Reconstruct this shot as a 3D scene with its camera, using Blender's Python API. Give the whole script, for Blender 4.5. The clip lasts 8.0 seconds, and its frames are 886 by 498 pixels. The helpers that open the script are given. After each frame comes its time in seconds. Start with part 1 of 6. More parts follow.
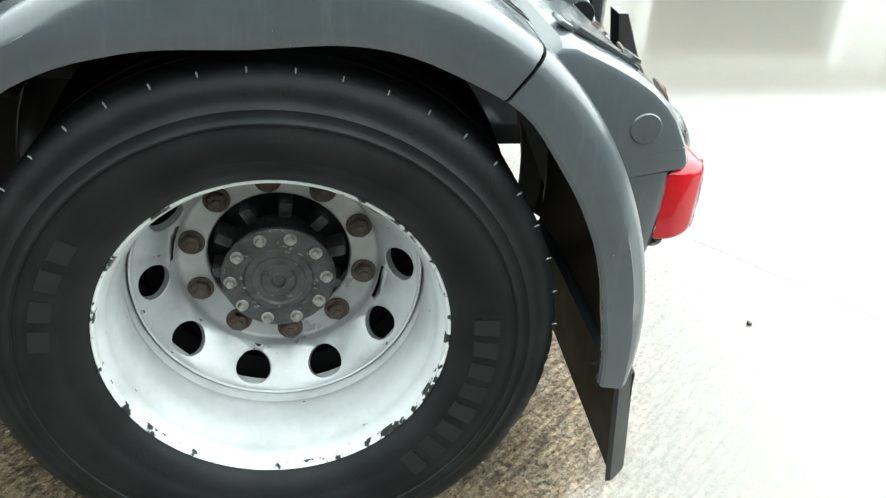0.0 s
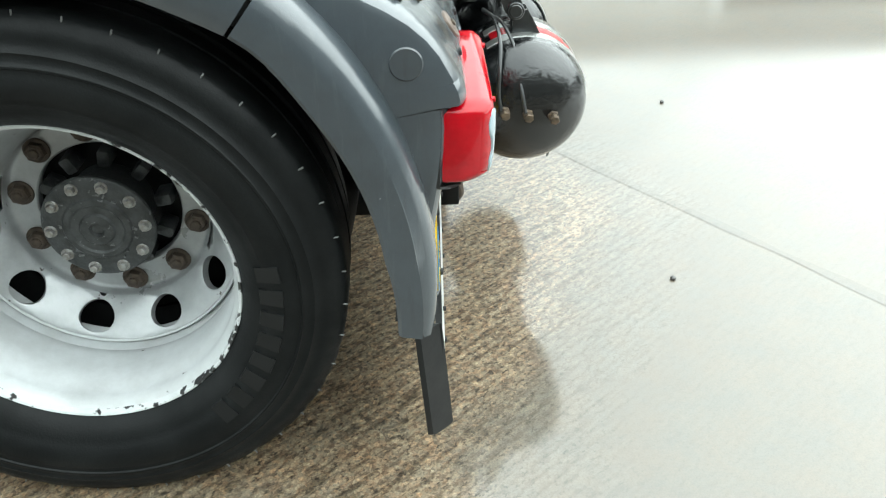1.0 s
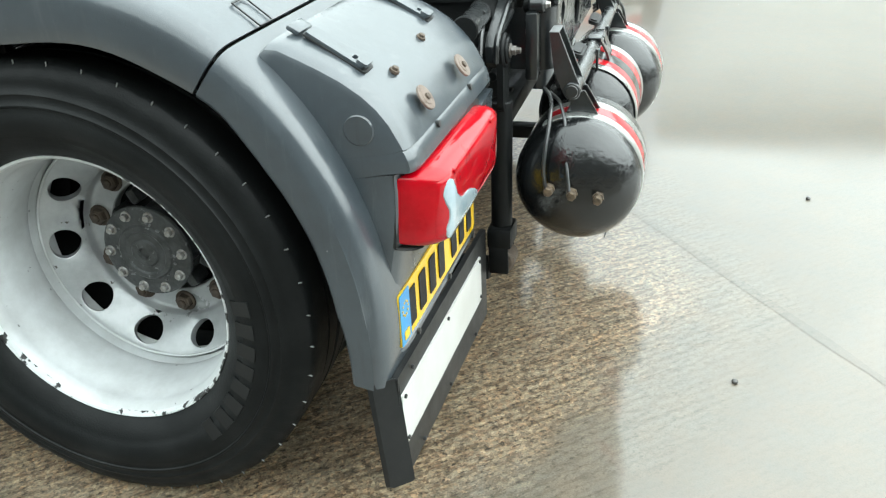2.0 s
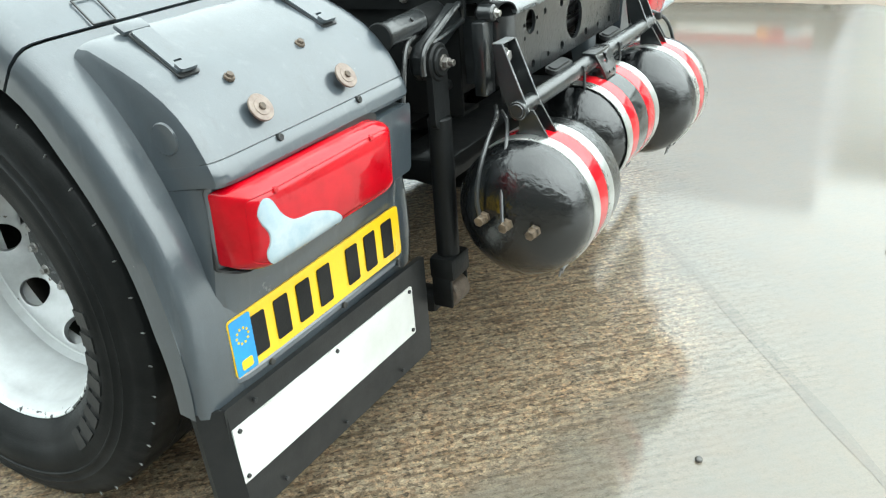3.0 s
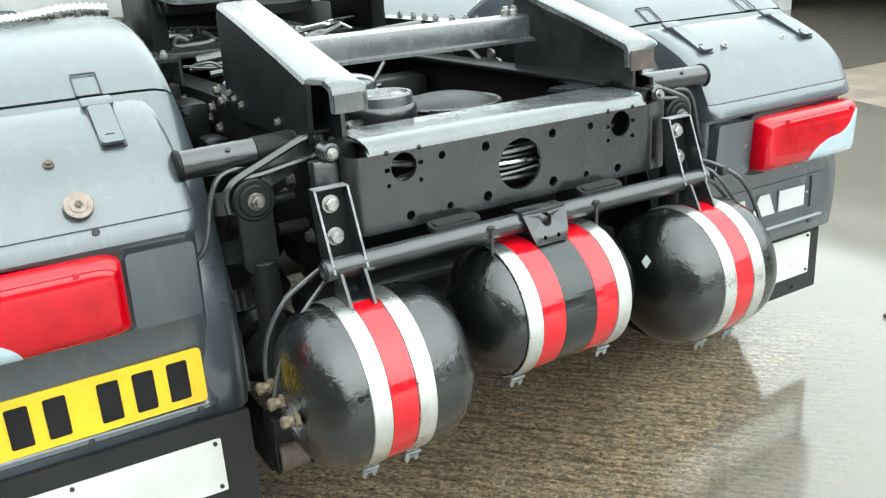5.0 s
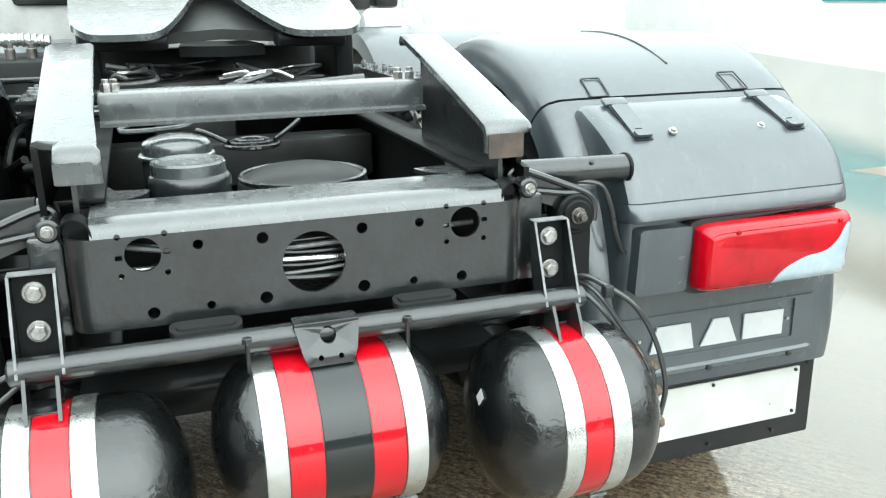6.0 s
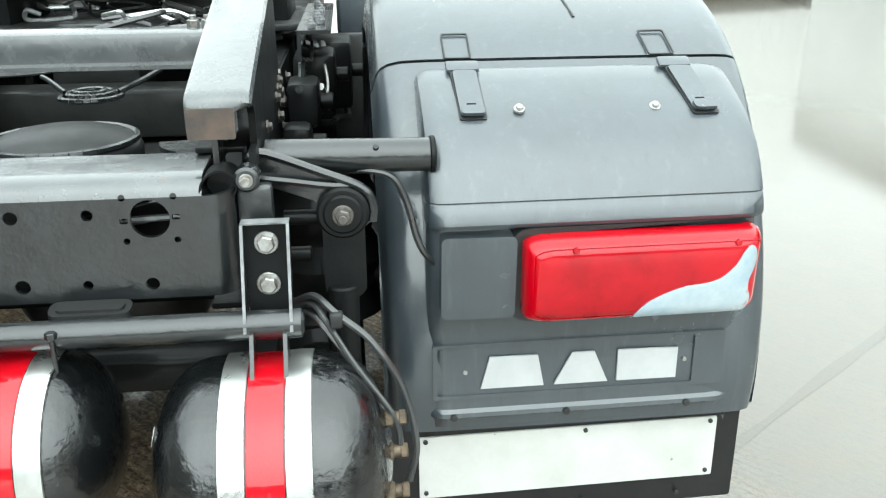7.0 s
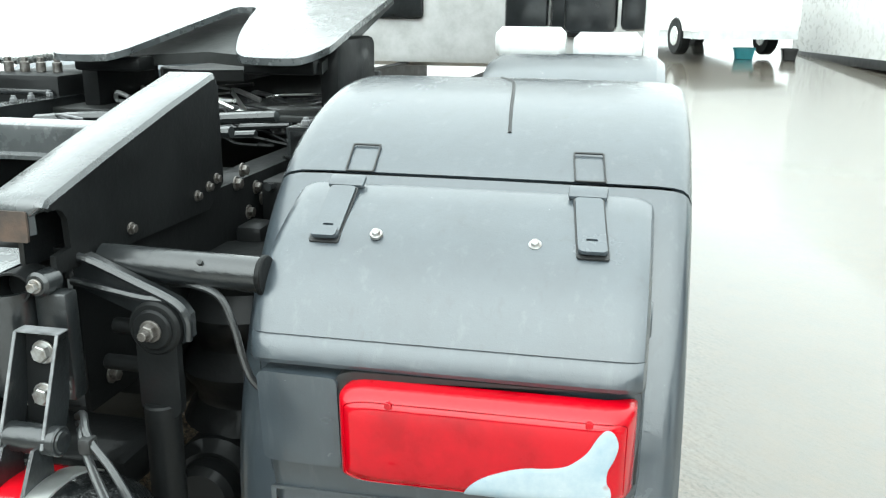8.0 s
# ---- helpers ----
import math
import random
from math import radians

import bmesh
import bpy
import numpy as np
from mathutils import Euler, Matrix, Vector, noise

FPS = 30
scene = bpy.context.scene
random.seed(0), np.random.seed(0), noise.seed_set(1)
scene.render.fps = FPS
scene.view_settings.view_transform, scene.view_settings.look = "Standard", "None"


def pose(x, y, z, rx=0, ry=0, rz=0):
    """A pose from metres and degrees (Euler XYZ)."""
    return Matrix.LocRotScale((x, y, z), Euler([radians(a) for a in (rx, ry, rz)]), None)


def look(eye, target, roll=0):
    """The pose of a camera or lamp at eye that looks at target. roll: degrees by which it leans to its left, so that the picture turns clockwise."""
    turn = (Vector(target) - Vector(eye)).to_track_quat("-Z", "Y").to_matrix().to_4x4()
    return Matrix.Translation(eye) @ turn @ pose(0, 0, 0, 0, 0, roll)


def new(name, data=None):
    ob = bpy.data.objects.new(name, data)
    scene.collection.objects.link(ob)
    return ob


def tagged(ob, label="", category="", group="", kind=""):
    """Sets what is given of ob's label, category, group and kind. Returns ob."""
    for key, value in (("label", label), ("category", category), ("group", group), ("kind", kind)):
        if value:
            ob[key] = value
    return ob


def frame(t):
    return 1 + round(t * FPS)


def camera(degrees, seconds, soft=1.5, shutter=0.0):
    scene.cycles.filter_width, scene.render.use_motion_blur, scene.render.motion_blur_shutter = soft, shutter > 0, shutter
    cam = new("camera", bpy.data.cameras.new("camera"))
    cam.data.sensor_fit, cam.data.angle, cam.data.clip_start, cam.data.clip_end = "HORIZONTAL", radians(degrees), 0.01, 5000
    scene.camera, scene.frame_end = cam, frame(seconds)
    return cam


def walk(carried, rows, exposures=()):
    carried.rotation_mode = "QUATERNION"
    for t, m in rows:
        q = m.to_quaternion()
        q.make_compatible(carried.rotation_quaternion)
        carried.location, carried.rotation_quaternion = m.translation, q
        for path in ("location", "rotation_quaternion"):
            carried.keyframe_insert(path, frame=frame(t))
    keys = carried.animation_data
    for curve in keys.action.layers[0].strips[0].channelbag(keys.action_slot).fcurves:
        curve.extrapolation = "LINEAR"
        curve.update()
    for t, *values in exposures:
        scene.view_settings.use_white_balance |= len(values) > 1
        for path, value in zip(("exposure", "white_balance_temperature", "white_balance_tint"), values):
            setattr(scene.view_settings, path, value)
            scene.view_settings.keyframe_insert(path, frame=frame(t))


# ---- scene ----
cam = camera(54.2, 8.0, soft=1.2)
PATH = [
    (0, (0.068, -2.407, 1.357), (0.367, -0.701, 0.357), 3.4),
    (0.2, (0.174, -2.431, 1.34), (0.422, -0.732, 0.314), 1.2),
    (0.5, (0.332, -2.445, 1.34), (0.542, -0.77, 0.267), 0.5),
    (0.8, (0.482, -2.431, 1.321), (0.592, -0.748, 0.247), -0.3),
    (1, (0.608, -2.435, 1.313), (0.661, -0.747, 0.242), -1.1),
    (1.2, (0.695, -2.428, 1.324), (0.598, -0.718, 0.29), -2.5),
    (1.5, (0.88, -2.453, 1.331), (0.608, -0.713, 0.382), -0.9),
    (1.7, (0.985, -2.468, 1.337), (0.604, -0.742, 0.401), -1.3),
    (2.8, (1.466, -2.16, 1.235), (0.615, -0.563, 0.384), -5.6),
    (2.9, (1.53, -2.115, 1.241), (0.629, -0.553, 0.375), -5.3),
    (3, (1.591, -2.06, 1.229), (0.661, -0.509, 0.374), -4.6),
    (3.2, (1.722, -1.978, 1.243), (0.723, -0.459, 0.409), -4.7),
    (3.5, (1.861, -1.851, 1.244), (0.744, -0.395, 0.451), -4.1),
    (3.8, (1.921, -1.683, 1.238), (0.677, -0.276, 0.55), -1.4),
    (4, (1.98, -1.531, 1.244), (0.623, -0.218, 0.586), -2.1),
    (4.2, (2.002, -1.442, 1.239), (0.597, -0.18, 0.581), -2.1),
    (5.3, (2.204, -0.774, 1.225), (0.504, 0.05, 0.568), -2.1),
    (5.5, (2.171, -0.622, 1.24), (0.448, 0.154, 0.584), 0.1),
    (5.8, (2.137, -0.428, 1.228), (0.352, 0.28, 0.669), 0.5),
    (6, (2.138, -0.259, 1.222), (0.324, 0.368, 0.661), -0.8),
    (6.2, (2.138, -0.08, 1.222), (0.303, 0.451, 0.631), -0.0),
    (6.5, (2.115, 0.148, 1.236), (0.26, 0.522, 0.589), -0.7),
    (6.8, (2.021, 0.363, 1.229), (0.146, 0.635, 0.589), 0.5),
    (7, (1.95, 0.523, 1.221), (0.087, 0.723, 0.522), -0.4),
    (7.2, (1.883, 0.655, 1.241), (0.028, 0.778, 0.506), -1.6),
    (7.4, (1.84, 0.786, 1.232), (-0.019, 0.823, 0.495), -1.6),
    (7.5, (1.826, 0.85, 1.222), (-0.039, 0.822, 0.5), -0.9),
    (7.8, (1.783, 1.053, 1.245), (-0.076, 0.775, 0.561), 1.0),
    (8, (1.739, 1.15, 1.255), (-0.143, 0.736, 0.723), 0.4),
]
# the film camera's own exposure drifts a little
EXPOSURES = [(0, 0.12), (0.5, -0.12), (1, -0.2), (1.5, -0.19), (3, -0.08), (3.5, -0.06), (4.2, -0.08), (5.5, -0.13), (6.5, -0.20), (7.5, -0.22), (8, -0.20)]
walk(cam, [(t, look(eye, target, roll)) for t, eye, target, roll in PATH], exposures=EXPOSURES)

# ---------------------------------------------------------------- world and sun
SKY = 43.0
world = bpy.data.worlds.new("overcast_sky")
scene.world = world
world.use_nodes = True
wn, wl = world.node_tree.nodes, world.node_tree.links
sky = wn.new("ShaderNodeTexSky")
sky.sky_type = "NISHITA"
sky.sun_disc = False
sky.sun_elevation = radians(45)
sky.sun_rotation = radians(81)
sky.dust_density = 6.0
# overcast: about twice as bright overhead as at the horizon
tc = wn.new("ShaderNodeTexCoord")
sep = wn.new("ShaderNodeSeparateXYZ")
wl.new(tc.outputs["Generated"], sep.inputs[0])
cloud_ramp = wn.new("ShaderNodeValToRGB")
cloud_ramp.color_ramp.elements[0].position = 0.0
cloud_ramp.color_ramp.elements[0].color = (0.455, 0.52, 0.515, 1)
cloud_ramp.color_ramp.elements[1].position = 1.0
cloud_ramp.color_ramp.elements[1].color = (0.985, 1.125, 1.12, 1)
wl.new(sep.outputs["Z"], cloud_ramp.inputs[0])
gain = wn.new("ShaderNodeMixRGB")
gain.blend_type = "MULTIPLY"
gain.inputs[0].default_value = 1.0
gain.inputs[2].default_value = (SKY, SKY, SKY, 1)
# the cloud is thinner towards the veiled sun
veil = wn.new("ShaderNodeMapRange")
veil.interpolation_type = "SMOOTHSTEP"
veil.inputs["From Min"].default_value, veil.inputs["From Max"].default_value = -0.1, 1.0
veil.inputs["To Min"].default_value, veil.inputs["To Max"].default_value = 1.0, 1.9
wl.new(sep.outputs["X"], veil.inputs["Value"])
thin = wn.new("ShaderNodeMixRGB")
thin.blend_type = "MULTIPLY"
thin.inputs[0].default_value = 1.0
wl.new(cloud_ramp.outputs[0], thin.inputs[1])
wl.new(veil.outputs[0], thin.inputs[2])
wl.new(thin.outputs[0], gain.inputs[1])
pale = wn.new("ShaderNodeMixRGB")
pale.inputs[0].default_value = 0.95
wl.new(sky.outputs[0], pale.inputs[1])
wl.new(gain.outputs[0], pale.inputs[2])
wl.new(pale.outputs[0], wn["Background"].inputs[0])
wn["Background"].inputs[1].default_value = 0.1
sun = new("sun", bpy.data.lights.new("sun", "SUN"))
sun.data.energy, sun.data.angle, sun.data.color = 1.0, radians(110), (1.0, 0.98, 0.95)
sun.matrix_world = look((5, 0.8, 5), (0, 0, 0))


# ---------------------------------------------------------------- materials
def shader(name, color, rough=0.5, metal=0.0, coat=0.0, coat_rough=0.1, spec=0.5, coat_ior=1.5):
    m = bpy.data.materials.new(name)
    m.use_nodes = True
    b = m.node_tree.nodes["Principled BSDF"]
    b.inputs["Base Color"].default_value = (*color, 1)
    b.inputs["Roughness"].default_value = rough
    b.inputs["Metallic"].default_value = metal
    b.inputs["Coat Weight"].default_value = coat
    b.inputs["Coat Roughness"].default_value = coat_rough
    b.inputs["Specular IOR Level"].default_value = spec
    b.inputs["Coat IOR"].default_value = coat_ior
    return m, m.node_tree.nodes, m.node_tree.links, b


def noise_tex(n, l, scale, detail=4, rough=0.6, stretch=None, turn=0.0):
    c = n.new("ShaderNodeTexCoord")
    t = n.new("ShaderNodeTexNoise")
    t.inputs["Scale"].default_value = scale
    t.inputs["Detail"].default_value = detail
    t.inputs["Roughness"].default_value = rough
    if stretch:
        mp = n.new("ShaderNodeMapping")
        mp.vector_type = "TEXTURE"
        mp.inputs["Rotation"].default_value = (0, 0, radians(turn))
        mp.inputs["Scale"].default_value = [1 / k for k in stretch]
        l.new(c.outputs["Object"], mp.inputs[0])
        l.new(mp.outputs[0], t.inputs["Vector"])
    else:
        l.new(c.outputs["Object"], t.inputs["Vector"])
    return t.outputs["Fac"]


def ramp(n, l, fac, stops):
    r = n.new("ShaderNodeValToRGB")
    e = r.color_ramp.elements
    while len(e) < len(stops):
        e.new(0.5)
    for k, (p, c) in zip(e, stops):
        k.position = p
        k.color = (*c, 1) if isinstance(c, tuple) else (c, c, c, 1)
    l.new(fac, r.inputs[0])
    return r.outputs[0]


def bump(n, l, b, height, strength, distance, sock="Normal", under=None):
    k = n.new("ShaderNodeBump")
    k.inputs["Strength"].default_value = strength
    k.inputs["Distance"].default_value = distance
    l.new(height, k.inputs["Height"])
    if under:
        l.new(under, k.inputs["Normal"])
    l.new(k.outputs[0], b.inputs[sock])
    return k.outputs[0]


def worn(name, color, dark, rough, metal=0.0, coat=0.0, scale=9.0, fine=260.0, grain=0.15, coat_rough=0.1, spots=None, spread=0.1, spec=0.5, coat_ior=1.5):
    """Paint or plastic with cloudy dirt, fine grain and, where asked, small spots of another colour."""
    m, n, l, b = shader(name, color, rough, metal, coat, coat_rough, spec, coat_ior)
    big = noise_tex(n, l, scale, 6, 0.65)
    col = ramp(n, l, big, [(0.32, dark), (0.62, color)])
    small = noise_tex(n, l, fine, 3)
    if spots:
        mix = n.new("ShaderNodeMixRGB")
        mask = ramp(n, l, noise_tex(n, l, spots[1], 3, 0.7), [(spots[2], 0.0), (spots[2] + 0.04, 1.0)])
        l.new(mask, mix.inputs[0])
        l.new(col, mix.inputs[1])
        mix.inputs[2].default_value = (*spots[0], 1)
        col = mix.outputs[0]
    l.new(col, b.inputs["Base Color"])
    rr = ramp(n, l, big, [(0.3, max(rough - spread, 0.02)), (0.7, min(rough + spread, 1.0))])
    l.new(rr, b.inputs["Roughness"])
    bump(n, l, b, small, grain, 0.002)
    return m


def drops(m, scale=150.0, strength=0.3):
    """Rain beads standing on a surface."""
    n, l = m.node_tree.nodes, m.node_tree.links
    b = n["Principled BSDF"]
    c = n.new("ShaderNodeTexCoord")
    v = n.new("ShaderNodeTexVoronoi")
    v.inputs["Scale"].default_value = scale
    l.new(c.outputs["Object"], v.inputs["Vector"])
    h = ramp(n, l, v.outputs["Distance"], [(0.0, 1.0), (0.22, 0.0)])
    bump(n, l, b, h, strength, 0.0015, "Coat Normal")
    return m


def mudguard_plastic(name, color, dark):
    """Moulded grey plastic: dried dirt, rain streaks and an uneven wet sheen."""
    m, n, l, b = shader(name, color, 0.45, coat=1.0, coat_rough=0.22, spec=0.35, coat_ior=1.64)
    cloud = noise_tex(n, l, 6.0, 7, 0.65)
    streak = noise_tex(n, l, 1.0, 5, 0.7, (38.0, 38.0, 4.0))
    speck = noise_tex(n, l, 75, 3, 0.7)
    fine = noise_tex(n, l, 420, 3)
    col = ramp(n, l, cloud, [(0.32, dark), (0.64, color)])
    def over(c, mask, other, k):
        mix = n.new("ShaderNodeMixRGB")
        lvl = n.new("ShaderNodeMath")
        lvl.operation = "MULTIPLY"
        lvl.inputs[1].default_value = k
        l.new(mask, lvl.inputs[0])
        l.new(lvl.outputs[0], mix.inputs[0])
        l.new(c, mix.inputs[1])
        mix.inputs[2].default_value = (*other, 1)
        return mix.outputs[0]
    col = over(col, ramp(n, l, streak, [(0.56, 0.0), (0.72, 1.0)]), (0.10, 0.108, 0.11), 0.25)
    col = over(col, ramp(n, l, streak, [(0.28, 1.0), (0.42, 0.0)]), (0.022, 0.026, 0.029), 0.45)
    col = over(col, ramp(n, l, speck, [(0.74, 0.0), (0.76, 1.0)]), (0.22, 0.23, 0.23), 1.0)
    l.new(col, b.inputs["Base Color"])
    l.new(ramp(n, l, cloud, [(0.36, 0.09), (0.50, 0.17), (0.66, 0.28)]), b.inputs["Coat Roughness"])
    bump(n, l, b, fine, 0.14, 0.002)
    bead = noise_tex(n, l, 120, 2, 0.5)
    wave = bump(n, l, b, noise_tex(n, l, 9.0, 3), 0.25, 0.006, "Coat Normal")
    bump(n, l, b, ramp(n, l, bead, [(0.58, 0.0), (0.68, 1.0)]), 0.12, 0.0012, "Coat Normal", wave)
    return m


def splashed(m, scale=80.0, strength=0.12, sheen=(0.06, 0.30)):
    """An uneven film of rain and road grit over a painted surface: sheen broken into flecks."""
    n, l = m.node_tree.nodes, m.node_tree.links
    b = n["Principled BSDF"]
    lump = noise_tex(n, l, scale, 4, 0.65)
    wave = bump(n, l, b, noise_tex(n, l, scale * 0.25, 3), strength, 0.004, "Coat Normal")
    bump(n, l, b, ramp(n, l, lump, [(0.45, 0.0), (0.62, 1.0)]), strength, 0.0018, "Coat Normal", wave)
    l.new(ramp(n, l, noise_tex(n, l, scale * 0.4, 5, 0.7), [(0.38, sheen[0]), (0.62, sheen[1])]), b.inputs["Coat Roughness"])
    return m


GREY = mudguard_plastic("grey_mudguard_plastic", (0.039, 0.050, 0.059), (0.029, 0.037, 0.044))
BLACK = splashed(worn("black_chassis_paint", (0.0135, 0.0155, 0.0165), (0.0045, 0.0052, 0.0056), 0.36, coat=1.0, coat_rough=0.1, coat_ior=1.56, grain=0.3, fine=120, spec=0.2), 70, 0.14, (0.04, 0.22))
TANKP = splashed(worn("black_tank_paint", (0.003, 0.0038, 0.0042), (0.0055, 0.006, 0.0062), 0.35, coat=1.0, coat_rough=0.07, grain=0.12, fine=90, spec=0.1, coat_ior=1.64, spots=((0.045, 0.026, 0.013), 8, 0.70)), 75, 0.20, (0.02, 0.09))
RAMPTOP = splashed(worn("wet_worn_black_steel", (0.05, 0.056, 0.058), (0.025, 0.028, 0.03), 0.25, coat=1.0, coat_rough=0.2, coat_ior=1.62, grain=0.12, fine=60,
               spots=((0.085, 0.050, 0.036), 14, 0.68)), 28, 0.10)
# Lighter copy of the dark metal; lifts the deck's dark interior by colour.
LIFTED_BLACK = worn("lifted_black_metal", (0.021, 0.0225, 0.022), (0.010, 0.011, 0.0105), 0.55, coat=0.25, coat_rough=0.2, grain=0.6, fine=50, spec=0.2)
# Also puts shade into rails, web plates, springs, dampers and hanger backs.
GREASE_AND_SHADE = worn("dark_grease_and_shade", (0.0065, 0.0072, 0.0074), (0.0032, 0.0036, 0.0037), 0.6, coat=0.15, coat_rough=0.15, grain=0.6, fine=50, spec=0.12)
RUBBER = worn("tyre_rubber", (0.0052, 0.0060, 0.0061), (0.0105, 0.0115, 0.0116), 0.55, scale=9, grain=0.4, fine=220, coat=0.15, coat_rough=0.36, spec=0.07)
RAISED = worn("raised_rubber", (0.0095, 0.0103, 0.0105), (0.0065, 0.0072, 0.0074), 0.5, spec=0.2, coat=0.2, coat_rough=0.2)
FLAP = worn("black_mudflap_rubber", (0.005, 0.0056, 0.006), (0.010, 0.0105, 0.0105), 0.5, coat=0.2, coat_rough=0.3, spec=0.3)
SILVER = worn("silver_wheel_paint", (0.56, 0.58, 0.585), (0.42, 0.43, 0.43), 0.42, coat=0.25, coat_rough=0.25, scale=7, fine=200, grain=0.1,
              spots=((0.06, 0.055, 0.05), 26, 0.69))
# Darker copy of the wheel silver, with the dish's dirt and shade in it.
DISC = worn("shaded_silver_paint", (0.44, 0.455, 0.46), (0.30, 0.31, 0.31), 0.36, metal=0.35, coat=0.3, coat_rough=0.2, scale=9, fine=200, grain=0.1,
            spots=((0.07, 0.06, 0.05), 30, 0.68))
CHIPPED = worn("chipped_rim_edge", (0.62, 0.64, 0.64), (0.50, 0.52, 0.52), 0.4, scale=12, spots=((0.012, 0.012, 0.012), 24, 0.535))
RUST = worn("rusty_nut", (0.10, 0.075, 0.055), (0.045, 0.032, 0.025), 0.75, scale=60, grain=0.6, fine=150)
HUB = worn("oily_hub_iron", (0.068, 0.072, 0.072), (0.028, 0.030, 0.030), 0.45, metal=0.3, scale=40, grain=0.9, fine=90,
           spots=((0.16, 0.165, 0.165), 55, 0.63))
STEEL = worn("zinc_bolt", (0.46, 0.465, 0.46), (0.20, 0.175, 0.15), 0.38, metal=0.85, scale=60, grain=0.3, fine=150)
DULLBOLT = worn("dull_bolt", (0.17, 0.16, 0.15), (0.06, 0.05, 0.042), 0.42, metal=0.7, scale=60, grain=0.3, fine=150)
STRAP = worn("stainless_strap", (0.66, 0.67, 0.655), (0.50, 0.51, 0.49), 0.3, metal=0.9, scale=14, grain=0.02)
EDGE = worn("pale_edge_paint", (0.20, 0.205, 0.21), (0.06, 0.062, 0.064), 0.45, scale=30, coat=0.3)
BRASS = worn("tarnished_brass", (0.17, 0.125, 0.085), (0.05, 0.04, 0.03), 0.5, metal=0.5, scale=60, grain=0.4)
TAPE = drops(worn("red_tape", (0.50, 0.003, 0.010), (0.42, 0.0025, 0.008), 0.35, coat=1.0, coat_rough=0.05, grain=0.2, spec=0.05, coat_ior=1.52), 70, 0.25)
TAPEDARK = drops(worn("dark_tape", (0.008, 0.0105, 0.0105), (0.006, 0.0075, 0.0075), 0.35, coat=1.0, coat_rough=0.05, spec=0.1, coat_ior=1.48), 90, 0.15)
LENS = worn("red_lens_plastic", (0.42, 0.0004, 0.007), (0.27, 0.0004, 0.0045), 0.3, coat=1.0, coat_rough=0.03, scale=9, grain=0.03, spec=0.02, coat_ior=1.44)
CLEAR = worn("clouded_clear_lens", (0.36, 0.42, 0.45), (0.26, 0.35, 0.40), 0.2, coat=0.8, coat_rough=0.06, scale=18, grain=0.03,
             spots=((0.30, 0.11, 0.07), 9, 0.70))
SEAL = worn("black_seal", (0.012, 0.013, 0.013), (0.02, 0.02, 0.02), 0.5)
YELLOW = worn("yellow_plate", (0.72, 0.45, 0.010), (0.64, 0.39, 0.008), 0.35, coat=0.3, scale=8)
BLUE = worn("blue_plate_band", (0.008, 0.24, 0.52), (0.008, 0.19, 0.44), 0.35, coat=0.3)
INK = worn("black_plate_ink", (0.007, 0.007, 0.0075), (0.011, 0.011, 0.011), 0.5, spec=0.2)
WHITE = worn("white_marker_board", (0.54, 0.54, 0.52), (0.44, 0.44, 0.41), 0.4, coat=0.3, scale=6, spots=((0.20, 0.19, 0.17), 40, 0.72))
BADGE = worn("white_badge_plastic", (0.46, 0.47, 0.47), (0.38, 0.39, 0.39), 0.4)
WASHER = worn("rusty_washer", (0.20, 0.155, 0.128), (0.12, 0.08, 0.06), 0.55, metal=0.2, scale=60, coat=0.4)
HOSE = worn("black_air_hose", (0.02, 0.022, 0.023), (0.03, 0.03, 0.03), 0.35, coat=0.6)
ORANGE = worn("amber_plastic", (0.75, 0.22, 0.02), (0.6, 0.16, 0.02), 0.3)
VANW = worn("white_vehicle_paint", (0.74, 0.75, 0.74), (0.68, 0.68, 0.66), 0.3, coat=0.6)
CREAM = worn("pale_cladding", (0.80, 0.81, 0.79), (0.70, 0.71, 0.69), 0.6, scale=2)
PALEBLUE = worn("pale_blue_grey_paint", (0.50, 0.51, 0.57), (0.42, 0.43, 0.48), 0.45, coat=0.3, scale=2)
DOORSHADE = worn("doorway_shade_black", (0.012, 0.013, 0.015), (0.02, 0.02, 0.022), 0.7)
TEAL = worn("blue_green_paint", (0.05, 0.42, 0.48), (0.04, 0.34, 0.40), 0.4)


